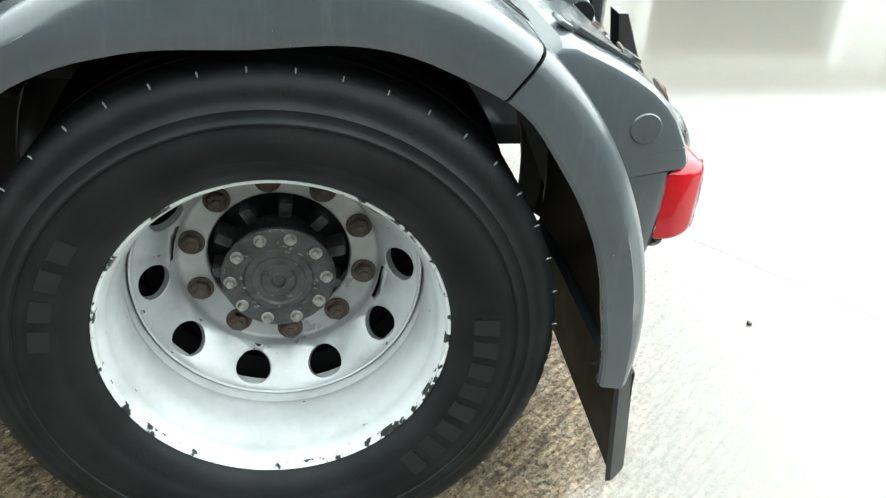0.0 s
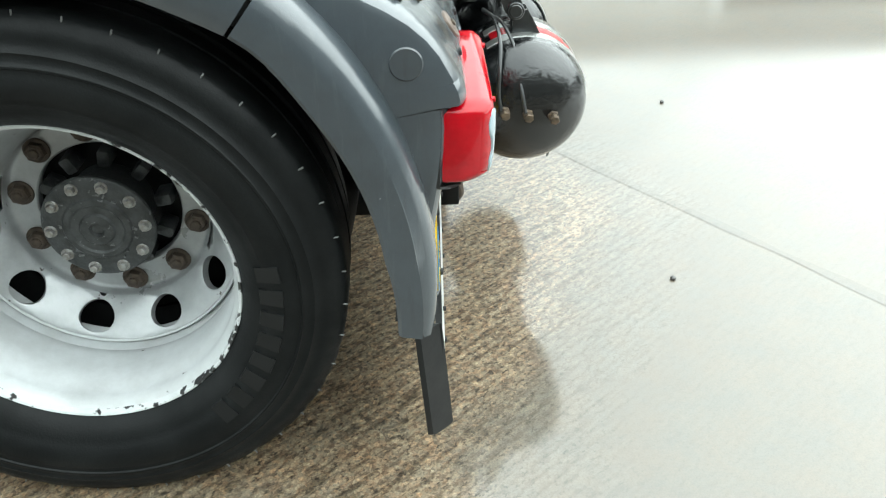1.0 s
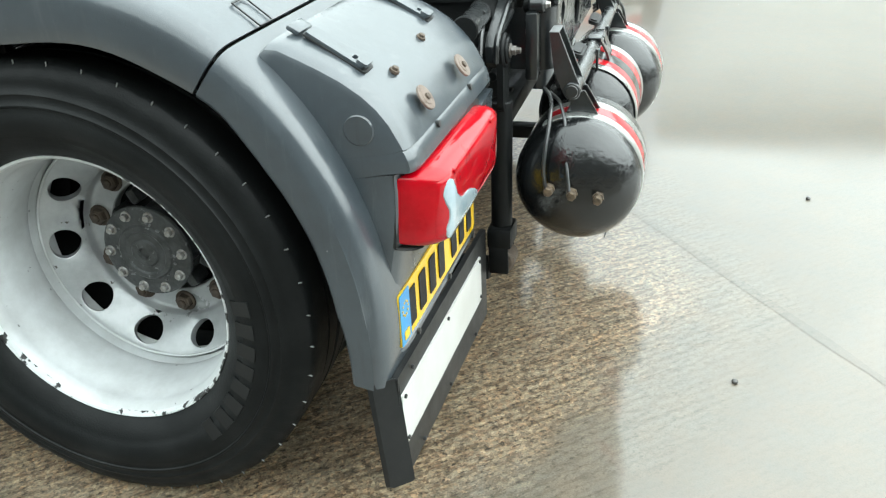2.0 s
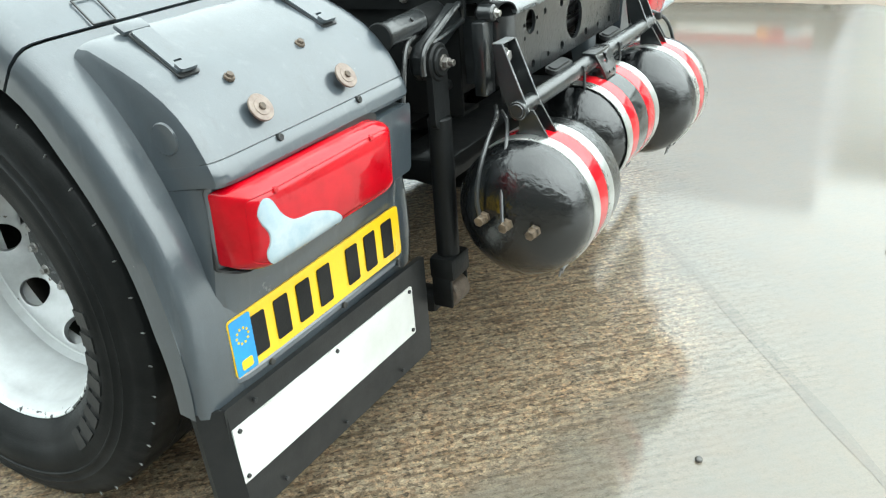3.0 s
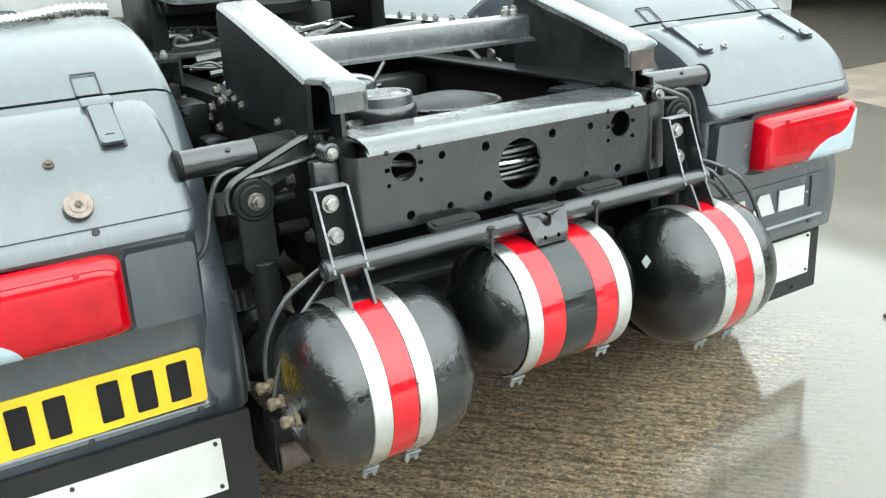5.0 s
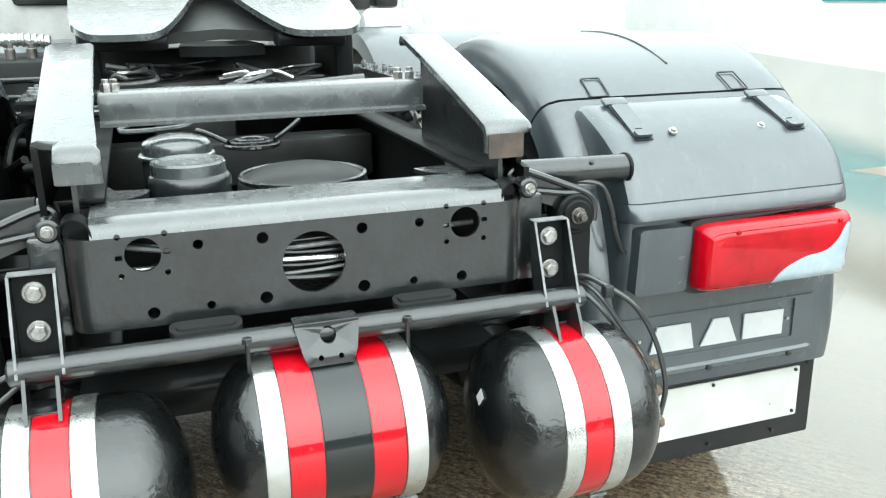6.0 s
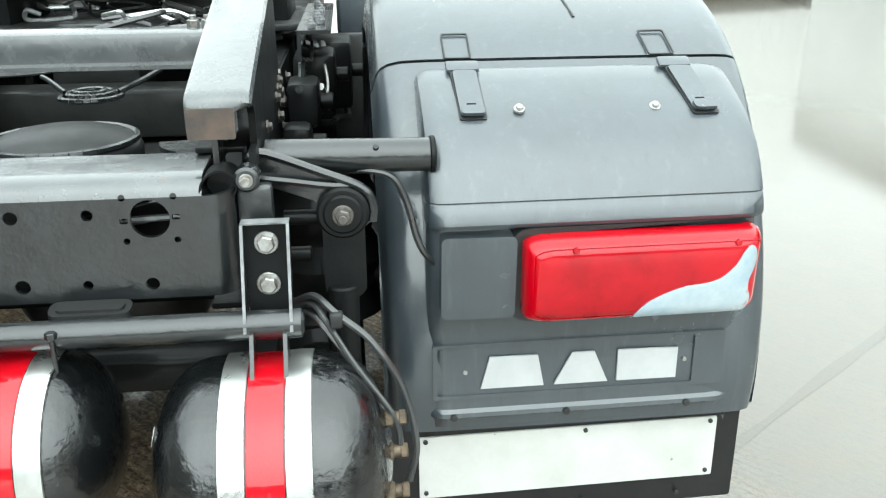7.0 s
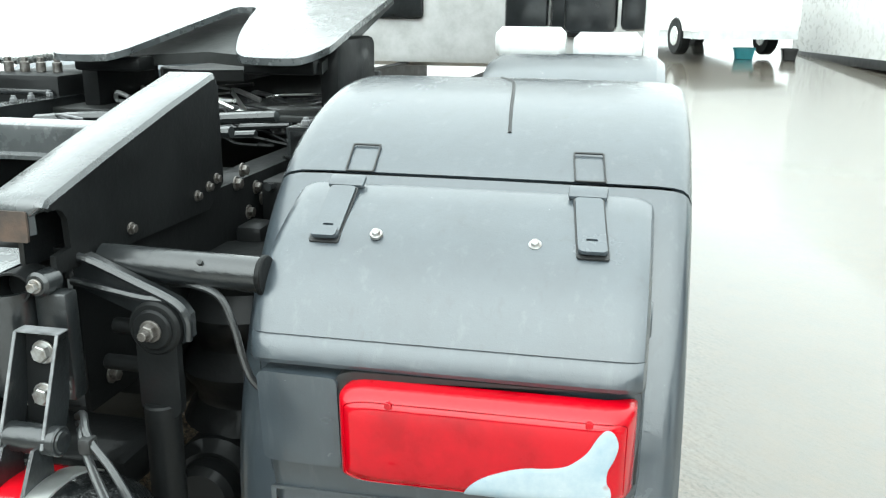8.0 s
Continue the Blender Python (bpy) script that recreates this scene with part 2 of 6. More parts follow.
def concrete(name, tone):
    """Brushed, rain-soaked concrete: ribs and pitted grit across the slab under a film of water."""
    m, n, l, b = shader(name, (0.1, 0.08, 0.06), 0.5, coat=1.0, coat_rough=0.05)
    ribs = noise_tex(n, l, 1.0, 3, 0.6, (7.0, 46.0, 1.0), 42)
    rows = noise_tex(n, l, 1.0, 3, 0.6, (12.0, 80.0, 1.0), 42)
    c = n.new("ShaderNodeTexCoord")
    mp = n.new("ShaderNodeMapping")
    mp.vector_type = "TEXTURE"
    mp.inputs["Rotation"].default_value = (0, 0, radians(42))
    l.new(c.outputs["Object"], mp.inputs[0])
    rake = n.new("ShaderNodeTexWave")
    rake.bands_direction = "Y"
    for k, v in (("Scale", 12.0), ("Distortion", 7.0), ("Detail", 3.0), ("Detail Scale", 2.2), ("Detail Roughness", 0.65)):
        rake.inputs[k].default_value = v
    l.new(mp.outputs[0], rake.inputs["Vector"])
    pits = noise_tex(n, l, 1.0, 3, 0.65, (60.0, 92.0, 40.0), 42)
    fine = noise_tex(n, l, 210, 3, 0.7)
    cloud = noise_tex(n, l, 0.8, 6, 0.6)
    hue = noise_tex(n, l, 9.0, 5, 0.7)
    base = ramp(n, l, ribs, [(0.38, (0.122 * tone, 0.095 * tone, 0.066 * tone)), (0.46, (0.160 * tone, 0.126 * tone, 0.090 * tone)), (0.66, (0.186 * tone, 0.150 * tone, 0.110 * tone))])
    def times(x, y, k=1.0):
        mul = n.new("ShaderNodeMixRGB")
        mul.blend_type = "MULTIPLY"
        mul.inputs[0].default_value = k
        l.new(x, mul.inputs[1])
        l.new(y, mul.inputs[2])
        return mul.outputs[0]
    coarse = noise_tex(n, l, 1.0, 2, 0.6, (26.0, 48.0, 20.0), 42)
    stone = times(ramp(n, l, coarse, [(0.30, (0.45, 0.43, 0.41)), (0.42, (1.0, 1.0, 1.0)), (0.70, (1.12, 1.12, 1.10))]), ramp(n, l, pits, [(0.36, (0.14, 0.13, 0.12)), (0.45, (0.95, 0.95, 0.95)), (0.58, (1.0, 1.0, 1.0)), (0.70, (1.55, 1.52, 1.46))]))
    sand = ramp(n, l, fine, [(0.32, (0.45, 0.43, 0.41)), (0.50, (1.0, 1.0, 1.0)), (0.72, (1.45, 1.43, 1.38))])
    tint = ramp(n, l, hue, [(0.35, (0.93, 0.98, 1.0)), (0.65, (1.05, 1.0, 0.94))])
    big = ramp(n, l, cloud, [(0.30, (0.88, 0.87, 0.86)), (0.70, (1.06, 1.06, 1.06))])
    line = times(ramp(n, l, ribs, [(0.34, (0.62, 0.60, 0.57)), (0.46, (1.0, 1.0, 1.0))]), ramp(n, l, rows, [(0.34, (0.62, 0.60, 0.57)), (0.43, (1.0, 1.0, 1.0)), (0.66, (1.14, 1.13, 1.11))]))
    line = times(line, ramp(n, l, rake.outputs["Fac"], [(0.0, (0.60, 0.57, 0.54)), (0.34, (1.0, 1.0, 1.0)), (1.0, (1.12, 1.12, 1.11))]))
    # washed-out aggregate: pebbles of many browns in the surface
    cells = n.new("ShaderNodeTexVoronoi")
    cells.inputs["Scale"].default_value = 115.0
    l.new(c.outputs["Object"], cells.inputs["Vector"])
    split = n.new("ShaderNodeSeparateXYZ")
    l.new(cells.outputs["Color"], split.inputs[0])
    pebbles = times(ramp(n, l, split.outputs["X"], [(0.0, (0.42, 0.38, 0.35)), (0.35, (0.92, 0.90, 0.88)), (0.75, (1.08, 1.06, 1.04)), (1.0, (1.65, 1.60, 1.50))]), ramp(n, l, split.outputs["Y"], [(0.0, (1.12, 0.94, 0.84)), (0.5, (1.0, 1.0, 1.0)), (1.0, (0.94, 1.0, 1.04))]))
    bare = times(times(times(times(times(times(base, line, 0.75), stone, 0.9), sand, 0.9), pebbles, 0.8), tint), big)
    # mask puts reflections into colour: ribs fade under mirrored sky, stay by the truck
    washed_tone = n.new("ShaderNodeRGB")
    washed_tone.outputs[0].default_value = (0.094 * tone, 0.081 * tone, 0.065 * tone, 1)
    washed_col = times(times(times(times(times(washed_tone.outputs[0], line, 0.06), stone, 0.08), sand, 0.16), tint), big)
    fringe_tone = n.new("ShaderNodeRGB")
    fringe_tone.outputs[0].default_value = (0.108 * tone, 0.092 * tone, 0.072 * tone, 1)
    fringe_col = times(times(times(times(times(fringe_tone.outputs[0], line, 0.5), stone, 0.5), sand, 0.5), tint), big)
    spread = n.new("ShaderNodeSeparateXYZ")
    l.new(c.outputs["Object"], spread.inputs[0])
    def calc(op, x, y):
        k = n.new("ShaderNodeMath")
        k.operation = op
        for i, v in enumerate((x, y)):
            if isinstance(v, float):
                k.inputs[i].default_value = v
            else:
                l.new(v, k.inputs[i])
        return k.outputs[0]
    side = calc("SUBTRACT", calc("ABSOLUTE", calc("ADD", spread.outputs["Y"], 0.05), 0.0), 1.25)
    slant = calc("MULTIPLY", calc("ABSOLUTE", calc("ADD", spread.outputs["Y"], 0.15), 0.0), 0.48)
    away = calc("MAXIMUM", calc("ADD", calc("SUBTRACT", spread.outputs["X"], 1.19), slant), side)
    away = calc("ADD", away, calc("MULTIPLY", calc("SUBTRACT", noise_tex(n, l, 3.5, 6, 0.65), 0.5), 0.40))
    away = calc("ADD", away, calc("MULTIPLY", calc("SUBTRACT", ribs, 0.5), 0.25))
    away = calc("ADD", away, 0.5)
    sky_wash = ramp(n, l, away, [(0.42, 0.0), (0.58, 1.0)])
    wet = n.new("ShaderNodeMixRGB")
    l.new(sky_wash, wet.inputs[0])
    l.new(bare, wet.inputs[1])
    wash_mix = n.new("ShaderNodeMixRGB")
    l.new(ramp(n, l, away, [(0.56, 0.0), (0.85, 1.0)]), wash_mix.inputs[0])
    l.new(fringe_col, wash_mix.inputs[1])
    l.new(washed_col, wash_mix.inputs[2])
    l.new(wash_mix.outputs[0], wet.inputs[2])
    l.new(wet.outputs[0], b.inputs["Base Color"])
    relief = ramp(n, l, sky_wash, [(0.0, 0.8), (1.0, 0.03)])
    under = bump(n, l, b, ribs, 0.8, 0.005)
    l.new(relief, b.inputs["Normal"].links[0].from_node.inputs["Strength"])
    grain = bump(n, l, b, pits, 0.8, 0.004, "Normal", under)
    l.new(relief, b.inputs["Normal"].links[0].from_node.inputs["Strength"])
    bump(n, l, b, fine, 0.15, 0.0015, "Normal", grain)
    b.inputs["Specular IOR Level"].default_value = 0.25
    b.inputs["Coat IOR"].default_value = 1.66
    # the film lies flat where the mask is full and follows the ribs elsewhere
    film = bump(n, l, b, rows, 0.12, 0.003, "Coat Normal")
    l.new(ramp(n, l, sky_wash, [(0.0, 0.12), (1.0, 0.004)]), b.inputs["Coat Normal"].links[0].from_node.inputs["Strength"])
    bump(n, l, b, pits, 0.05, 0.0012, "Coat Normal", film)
    l.new(ramp(n, l, sky_wash, [(0.0, 0.06), (1.0, 0.004)]), b.inputs["Coat Normal"].links[0].from_node.inputs["Strength"])
    l.new(ramp(n, l, cloud, [(0.35, 0.12), (0.6, 0.07)]), b.inputs["Coat Roughness"])
    return m


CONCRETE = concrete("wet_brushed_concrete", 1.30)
JOINT = concrete("wet_joint_filler", 1.05)
PEBBLE = worn("dark_wet_stone", (0.05, 0.045, 0.04), (0.03, 0.028, 0.025), 0.4, coat=0.6, scale=60)
TAILRUST = worn("rusty_scraped_steel", (0.035, 0.027, 0.023), (0.085, 0.055, 0.040), 0.55, coat=0.25, coat_rough=0.25, scale=22, grain=0.5, fine=80)
MUD = worn("muddy_wet_ground", (0.21, 0.160, 0.115), (0.10, 0.075, 0.052), 0.6, coat=0.45, coat_rough=0.3, coat_ior=1.5, scale=2.6, fine=30, grain=0.3,
           spots=((0.07, 0.055, 0.04), 5, 0.64))
WEATHERED = worn("weathered_grey_steel", (0.17, 0.175, 0.17), (0.09, 0.09, 0.085), 0.5, metal=0.2, scale=14, grain=0.3, fine=60)
WALL = worn("unseen_wall_grey", (0.15, 0.147, 0.14), (0.11, 0.106, 0.10), 0.75, scale=0.8)
CABGREY = worn("dirty_cab_paint", (0.46, 0.465, 0.46), (0.34, 0.34, 0.33), 0.45, coat=0.3, scale=6)


# ---------------------------------------------------------------- mesh helpers
def part(name, bm, mat, parent=None, label="", smooth=35):
    bmesh.ops.recalc_face_normals(bm, faces=bm.faces)
    me = bpy.data.meshes.new(name)
    bm.to_mesh(me)
    bm.free()
    me.materials.append(mat)
    if smooth:
        me.shade_smooth()
        me.set_sharp_from_angle(angle=radians(smooth))
    ob = new(name, me)
    if parent:
        ob.parent = parent
    if label:
        tagged(ob, label)
    return ob


def again(ob, loc=(0, 0, 0), rot=None, parent=None):
    """Another piece on the same mesh."""
    o = new(ob.name.split(".")[0], ob.data)
    o.location = loc
    if rot:
        o.rotation_euler = rot
    o.parent = parent or ob.parent
    if "label" in ob:
        o["label"] = ob["label"]
    return o


def thing(name, label, category, loc=(0, 0, 0), group="", kind=""):
    e = new(name)
    e.empty_display_size = 0.2
    e.location = loc
    return tagged(e, label, category, group, kind)


def box(bm, c, s, bevel=0.0, rot=None, seg=2):
    r = bmesh.ops.create_cube(bm, size=1.0)
    vs = r["verts"]
    bmesh.ops.scale(bm, vec=s, verts=vs)
    if bevel:
        es = list({e for v in vs for e in v.link_edges})
        k = bmesh.ops.bevel(bm, geom=es, offset=bevel, segments=seg, profile=0.5, affect="EDGES")
        vs = list({v for f in k["faces"] for v in f.verts} | {v for v in vs if v.is_valid})
    if rot:
        bmesh.ops.rotate(bm, cent=(0, 0, 0), matrix=Euler([radians(a) for a in rot]).to_matrix(), verts=vs)
    bmesh.ops.translate(bm, vec=c, verts=vs)
    return vs


def rod(bm, a, b, r, r2=None, seg=20, bevel=0.0):
    """A round bar from a to b with its rims broken."""
    a, b = Vector(a), Vector(b)
    r2 = r if r2 is None else r2
    d = (b - a).normalized()
    u = d.orthogonal().normalized()
    w = d.cross(u)
    e = bevel or min(r, r2) * 0.12
    rings = [(a, r - e), (a + d * e, r), (b - d * e, r2), (b, r2 - e)]
    loops = [[bm.verts.new(p + (u * math.cos(q) + w * math.sin(q)) * rad) for q in [2 * math.pi * i / seg for i in range(seg)]] for p, rad in rings]
    for f, g in zip(loops, loops[1:]):
        for i in range(seg):
            bm.faces.new((f[i], f[(i + 1) % seg], g[(i + 1) % seg], g[i]))
    bm.faces.new(loops[0])
    bm.faces.new(loops[-1])


def smooth_line(pts, steps=8):
    p = [Vector(q) for q in pts]
    p = [p[0] * 2 - p[1], *p, p[-1] * 2 - p[-2]]
    out = []
    for i in range(1, len(p) - 2):
        for k in range(steps):
            t = k / steps
            a, b, c, d = p[i - 1:i + 3]
            out.append(0.5 * ((2 * b) + (c - a) * t + (2 * a - 5 * b + 4 * c - d) * t * t + (3 * b - a - 3 * c + d) * t ** 3))
    return out + [p[-2]]


def hose(bm, pts, r, seg=8, steps=8):
    line = smooth_line(pts, steps)
    u = (line[1] - line[0]).orthogonal().normalized()
    loops = []
    for i, p in enumerate(line):
        d = (line[min(i + 1, len(line) - 1)] - line[max(i - 1, 0)]).normalized()
        u = (u - d * u.dot(d)).normalized()
        w = d.cross(u)
        loops.append([bm.verts.new(p + (u * math.cos(q) + w * math.sin(q)) * r) for q in [2 * math.pi * k / seg for k in range(seg)]])
    for f, g in zip(loops, loops[1:]):
        for i in range(seg):
            bm.faces.new((f[i], f[(i + 1) % seg], g[(i + 1) % seg], g[i]))
    bm.faces.new(loops[0])
    bm.faces.new(loops[-1])


def lathe(bm, prof, seg=64, centre=(0, 0), close=False, wobble=None):
    """Turns (radius, y) about an axle along y through centre (x, z)."""
    loops = []
    for j, (r, y) in enumerate(prof):
        ring = []
        for i in range(seg):
            q = 2 * math.pi * i / seg
            rr = r + (wobble(j, i) if wobble else 0)
            ring.append(bm.verts.new((centre[0] + rr * math.cos(q), y, centre[1] + rr * math.sin(q))))
        loops.append(ring)
    pairs = list(zip(loops, loops[1:])) + ([(loops[-1], loops[0])] if close else [])
    for f, g in pairs:
        for i in range(seg):
            bm.faces.new((f[i], f[(i + 1) % seg], g[(i + 1) % seg], g[i]))
    return loops


def cap(bm, loop):
    bm.faces.new(loop)


def slab(bm, outer, holes, thick, put):
    """A plate with holes: outlines (u, v), thickened along w by thick; put(u, v, w) gives the place."""
    tmp = bmesh.new()
    edges = []
    for loop in [outer, *holes]:
        vs = [tmp.verts.new((u, v, 0)) for u, v in loop]
        edges += [tmp.edges.new((vs[i], vs[(i + 1) % len(vs)])) for i in range(len(vs))]
    bmesh.ops.triangle_fill(tmp, use_beauty=True, use_dissolve=False, edges=edges)
    tmp.verts.index_update()
    tris = [[v.index for v in f.verts] for f in tmp.faces]
    co = [(v.co.x, v.co.y) for v in tmp.verts]
    rim = [tuple(v.index for v in e.verts) for e in tmp.edges if len(e.link_faces) == 1]
    tmp.free()
    lo = [bm.verts.new(put(u, v, 0.0)) for u, v in co]
    hi = [bm.verts.new(put(u, v, thick)) for u, v in co]
    for t in tris:
        bm.faces.new([lo[i] for i in t])
        bm.faces.new([hi[i] for i in reversed(t)])
    for i, j in rim:
        bm.faces.new((lo[i], lo[j], hi[j], hi[i]))


def circle(u, v, r, n=20):
    return [(u + r * math.cos(2 * math.pi * i / n), v + r * math.sin(2 * math.pi * i / n)) for i in range(n)]


def rounded(u0, v0, u1, v1, r, n=4):
    out = []
    for cu, cv, a in ((u1 - r, v1 - r, 0), (u0 + r, v1 - r, 90), (u0 + r, v0 + r, 180), (u1 - r, v0 + r, 270)):
        out += [(cu + r * math.cos(radians(a + 90 * i / n)), cv + r * math.sin(radians(a + 90 * i / n))) for i in range(n + 1)]
    return out


def hexhead(r, h):
    """A hexagon head with a shank washer, along +x."""
    bm = bmesh.new()
    rod(bm, (-0.002, 0, 0), (0.002, 0, 0), r * 1.35, seg=16, bevel=0.0008)
    rod(bm, (0.0, 0, 0), (h, 0, 0), r, seg=6, bevel=r * 0.14)
    return bm


# ---------------------------------------------------------------- ground
def rise(x, y):
    """The yard climbs gently ahead of the truck."""
    d = max(0.0, -3.0 - x)
    return 0.055 * d * d / (d + 6.0) if x > -60 else 0.055 * 57 * 57 / 63.0


def build_ground():
    bm = bmesh.new()
    xs = [-900, -300, -120, -60, -40, -30, -24, -20, -17, -14, -12, -10, -8, -6, -5, -4, -3, -1, 1, 4, 8, 20, 60, 300, 900]
    ys = [-900, -200, -60, -20, -8, -4, -1, 1, 4, 8, 14, 25, 60, 200, 900]
    g = [[bm.verts.new((x, y, rise(x, y))) for y in ys] for x in xs]
    for i in range(len(xs) - 1):
        for j in range(len(ys) - 1):
            bm.faces.new((g[i][j], g[i + 1][j], g[i + 1][j + 1], g[i][j + 1]))
    tagged(part("ground", bm, CONCRETE, smooth=60), "rain-soaked brushed concrete yard, coloured ribbed and brown where it would mirror the truck", "ground", kind="structure")
    # slab joint, running aslant behind the truck
    bm = bmesh.new()
    a, b = Vector((-0.62, 2.51, 0)), Vector((2.9, -2.16, 0))
    d = (b - a).normalized()
    s = Vector((-d.y, d.x, 0))
    n = 60
    rows = []
    for i in range(n + 1):
        p = a.lerp(b, i / n)
        w = 0.017 + 0.012 * noise.noise(p * 4)
        o = s * 0.006 * noise.noise(p * 3 + Vector((9, 0, 0)))
        rows.append([bm.verts.new(p + o - s * w + Vector((0, 0, 0.0006))), bm.verts.new(p + o + Vector((0, 0, 0.0012))), bm.verts.new(p + o + s * w + Vector((0, 0, 0.0006)))])
    for f, g2 in zip(rows, rows[1:]):
        for k in range(2):
            bm.faces.new((f[k], f[k + 1], g2[k + 1], g2[k]))
    tagged(part("slab_joint", bm, JOINT), "dark filled joint between two concrete slabs", "joint", kind="structure")


build_ground()


def stone_at(x, y, r):
    bm = bmesh.new()
    bmesh.ops.create_icosphere(bm, subdivisions=2, radius=r)
    for v in bm.verts:
        v.co *= 1 + 0.35 * noise.noise(v.co * 90 + Vector((x, y, 0)) * 7)
        v.co.z *= 0.7
    ob = part("stone", bm, PEBBLE)
    ob.location = (x, y, r * 0.55)
    return tagged(ob, "small dark stone lying on the wet concrete", "stone", "loose stones")


stone_at(1.277, -0.557, 0.008)
stone_at(1.55, 0.62, 0.009)
stone_at(0.66, 1.52, 0.012)

# ---------------------------------------------------------------- the truck
CY = -0.016          # middle of the frame
AX, AZ = 0.005, 0.485  # rear axle
truck = thing("tractor_unit", "grey and black tractor unit seen from behind, wet from rain", "truck")


# ---- wheels
def wheel(s, name="wheel", first=True):
    """Outer wheel of a twin pair: deep barrel, disc with ten hand holes; s: side."""
    c = (AX, AZ)
    bm = bmesh.new()
    lathe(bm, [(0.287, s * 1.192), (0.293, s * 1.203), (0.297, s * 1.200), (0.298, s * 1.190)] + [(0.286, s * 1.15), (0.27, s * 0.97)], 96, c)
    barrel = [(r, s * y) for r, y in ((0.287, 1.192), (0.281, 1.183), (0.2775, 1.168), (0.2772, 1.152), (0.271, 1.140), (0.268, 1.10), (0.268, 1.06), (0.271, 1.042), (0.277, 1.032), (0.279, 1.018), (0.277, 1.004), (0.272, 1.000), (0.2695, 1.006), (0.2685, 1.016), (0.266, 1.0185), (0.263, 1.016), (0.262, 1.006))]
    lathe(bm, barrel, 96, c)
    bmesh.ops.remove_doubles(bm, verts=bm.verts, dist=0.0006)
    w = part(name, bm, SILVER, truck, "silver-painted steel wheel, chipped, with ten round hand holes", 40)
    # steep dished ring with the hand holes
    bm = bmesh.new()
    def cone(q, k):  # k from 0 (outside) to 1 (inside)
        r = 0.262 + (0.197 - 0.262) * k
        y = 1.016 - 0.064 * k + 0.006 * math.sin(math.pi * k)
        return Vector((AX + r * math.cos(q), s * y, AZ + r * math.sin(q)))
    for h in range(10):
        q0 = radians(-33 + 36 * h)
        n = 24
        inner, mid, outer = [], [], []
        for i in range(n):
            a = 2 * math.pi * i / n
            du, dv = math.cos(a), math.sin(a)
            m = 1 / max(abs(du), abs(dv))
            inner.append(bm.verts.new(cone(q0 + du * 0.150, 0.5 + dv * 0.375)))
            mid.append(bm.verts.new(cone(q0 + du * 0.150 * 1.08, 0.5 + dv * 0.405) - Vector((0, -s * 0.002, 0))))
            outer.append(bm.verts.new(cone(q0 + du * m * radians(18), min(1, max(0, 0.5 + dv * m * 0.5)))))
        sink = Vector((0.010 * math.cos(q0), -s * 0.012, 0.010 * math.sin(q0)))
        lip = [bm.verts.new(v.co + sink) for v in inner]
        for a2, b2 in ((lip, inner), (inner, mid), (mid, outer)):
            for i in range(n):
                bm.faces.new((a2[i], a2[(i + 1) % n], b2[(i + 1) % n], b2[i]))
    lathe(bm, [(0.197, s * 0.952), (0.1945, s * 0.947), (0.1935, s * 0.938), (0.190, s * 0.933), (0.186, s * 0.931), (0.178, s * 0.930), (0.140, s * 0.930), (0.137, s * 0.927), (0.137, s * 0.905)], 96, c)
    bmesh.ops.remove_doubles(bm, verts=bm.verts, dist=0.0006)
    part("disc", bm, DISC, w, "silver disc with ten hand holes, dirt and shade in its darker tone", 40)
    bm = bmesh.new()
    lathe(bm, [(0.2875, s * 1.1935), (0.2905, s * 1.2035), (0.2945, s * 1.2055), (0.2985, s * 1.2025), (0.2995, s * 1.195)], 120, c)
    part("rim_edge", bm, CHIPPED, w, "rim edge with black chips in the paint")
    # tyre
    def side(y):
        return s * y
    prof = [(0.288, 1.185), (0.296, 1.204), (0.306, 1.218), (0.330, 1.236), (0.343, 1.240), (0.346, 1.244), (0.385, 1.249), (0.389, 1.247), (0.400, 1.2465), (0.402, 1.249), (0.405, 1.249), (0.407, 1.246), (0.420, 1.243), (0.424, 1.245), (0.427, 1.242), (0.440, 1.235),
            (0.444, 1.236), (0.458, 1.230), (0.472, 1.221), (0.477, 1.213), (0.478, 1.190), (0.478, 1.150), (0.464, 1.146), (0.464, 1.138), (0.475, 1.134), (0.476, 1.10), (0.466, 1.097), (0.466, 1.087),
            (0.476, 1.083), (0.475, 1.045), (0.465, 1.042), (0.465, 1.034), (0.474, 1.030), (0.470, 0.985), (0.455, 0.950), (0.40, 0.938), (0.33, 0.945), (0.29, 0.975)]
    def notch(j, i):
        return -0.0025 if 17 <= j <= 19 and i % 6 == 0 else 0.0
    bm = bmesh.new()
    lathe(bm, [(r, side(y)) for r, y in prof], 240, c, wobble=notch)
    part("tyre", bm, RUBBER, w, "black truck tyre with plain raised marks on its sidewall", 50)
    # pale ticks stand in for wet glints on the shoulder notches
    tick = None
    for i in range(44):
        q = 2 * math.pi * (i + 0.3) / 44
        if tick is None:
            bm = bmesh.new()
            box(bm, (0, 0, 0), (0.010, 0.0035, 0.0026), 0.0008, seg=1)
            tick = part("shoulder_glint", bm, WEATHERED, w)
            tick.location, tick.rotation_euler = (AX + 0.4735 * math.cos(q), s * 1.2205, AZ + 0.4735 * math.sin(q)), (0, -q, 0)
        else:
            again(tick, (AX + 0.4735 * math.cos(q), s * 1.2205, AZ + 0.4735 * math.sin(q)), (0, -q, 0))
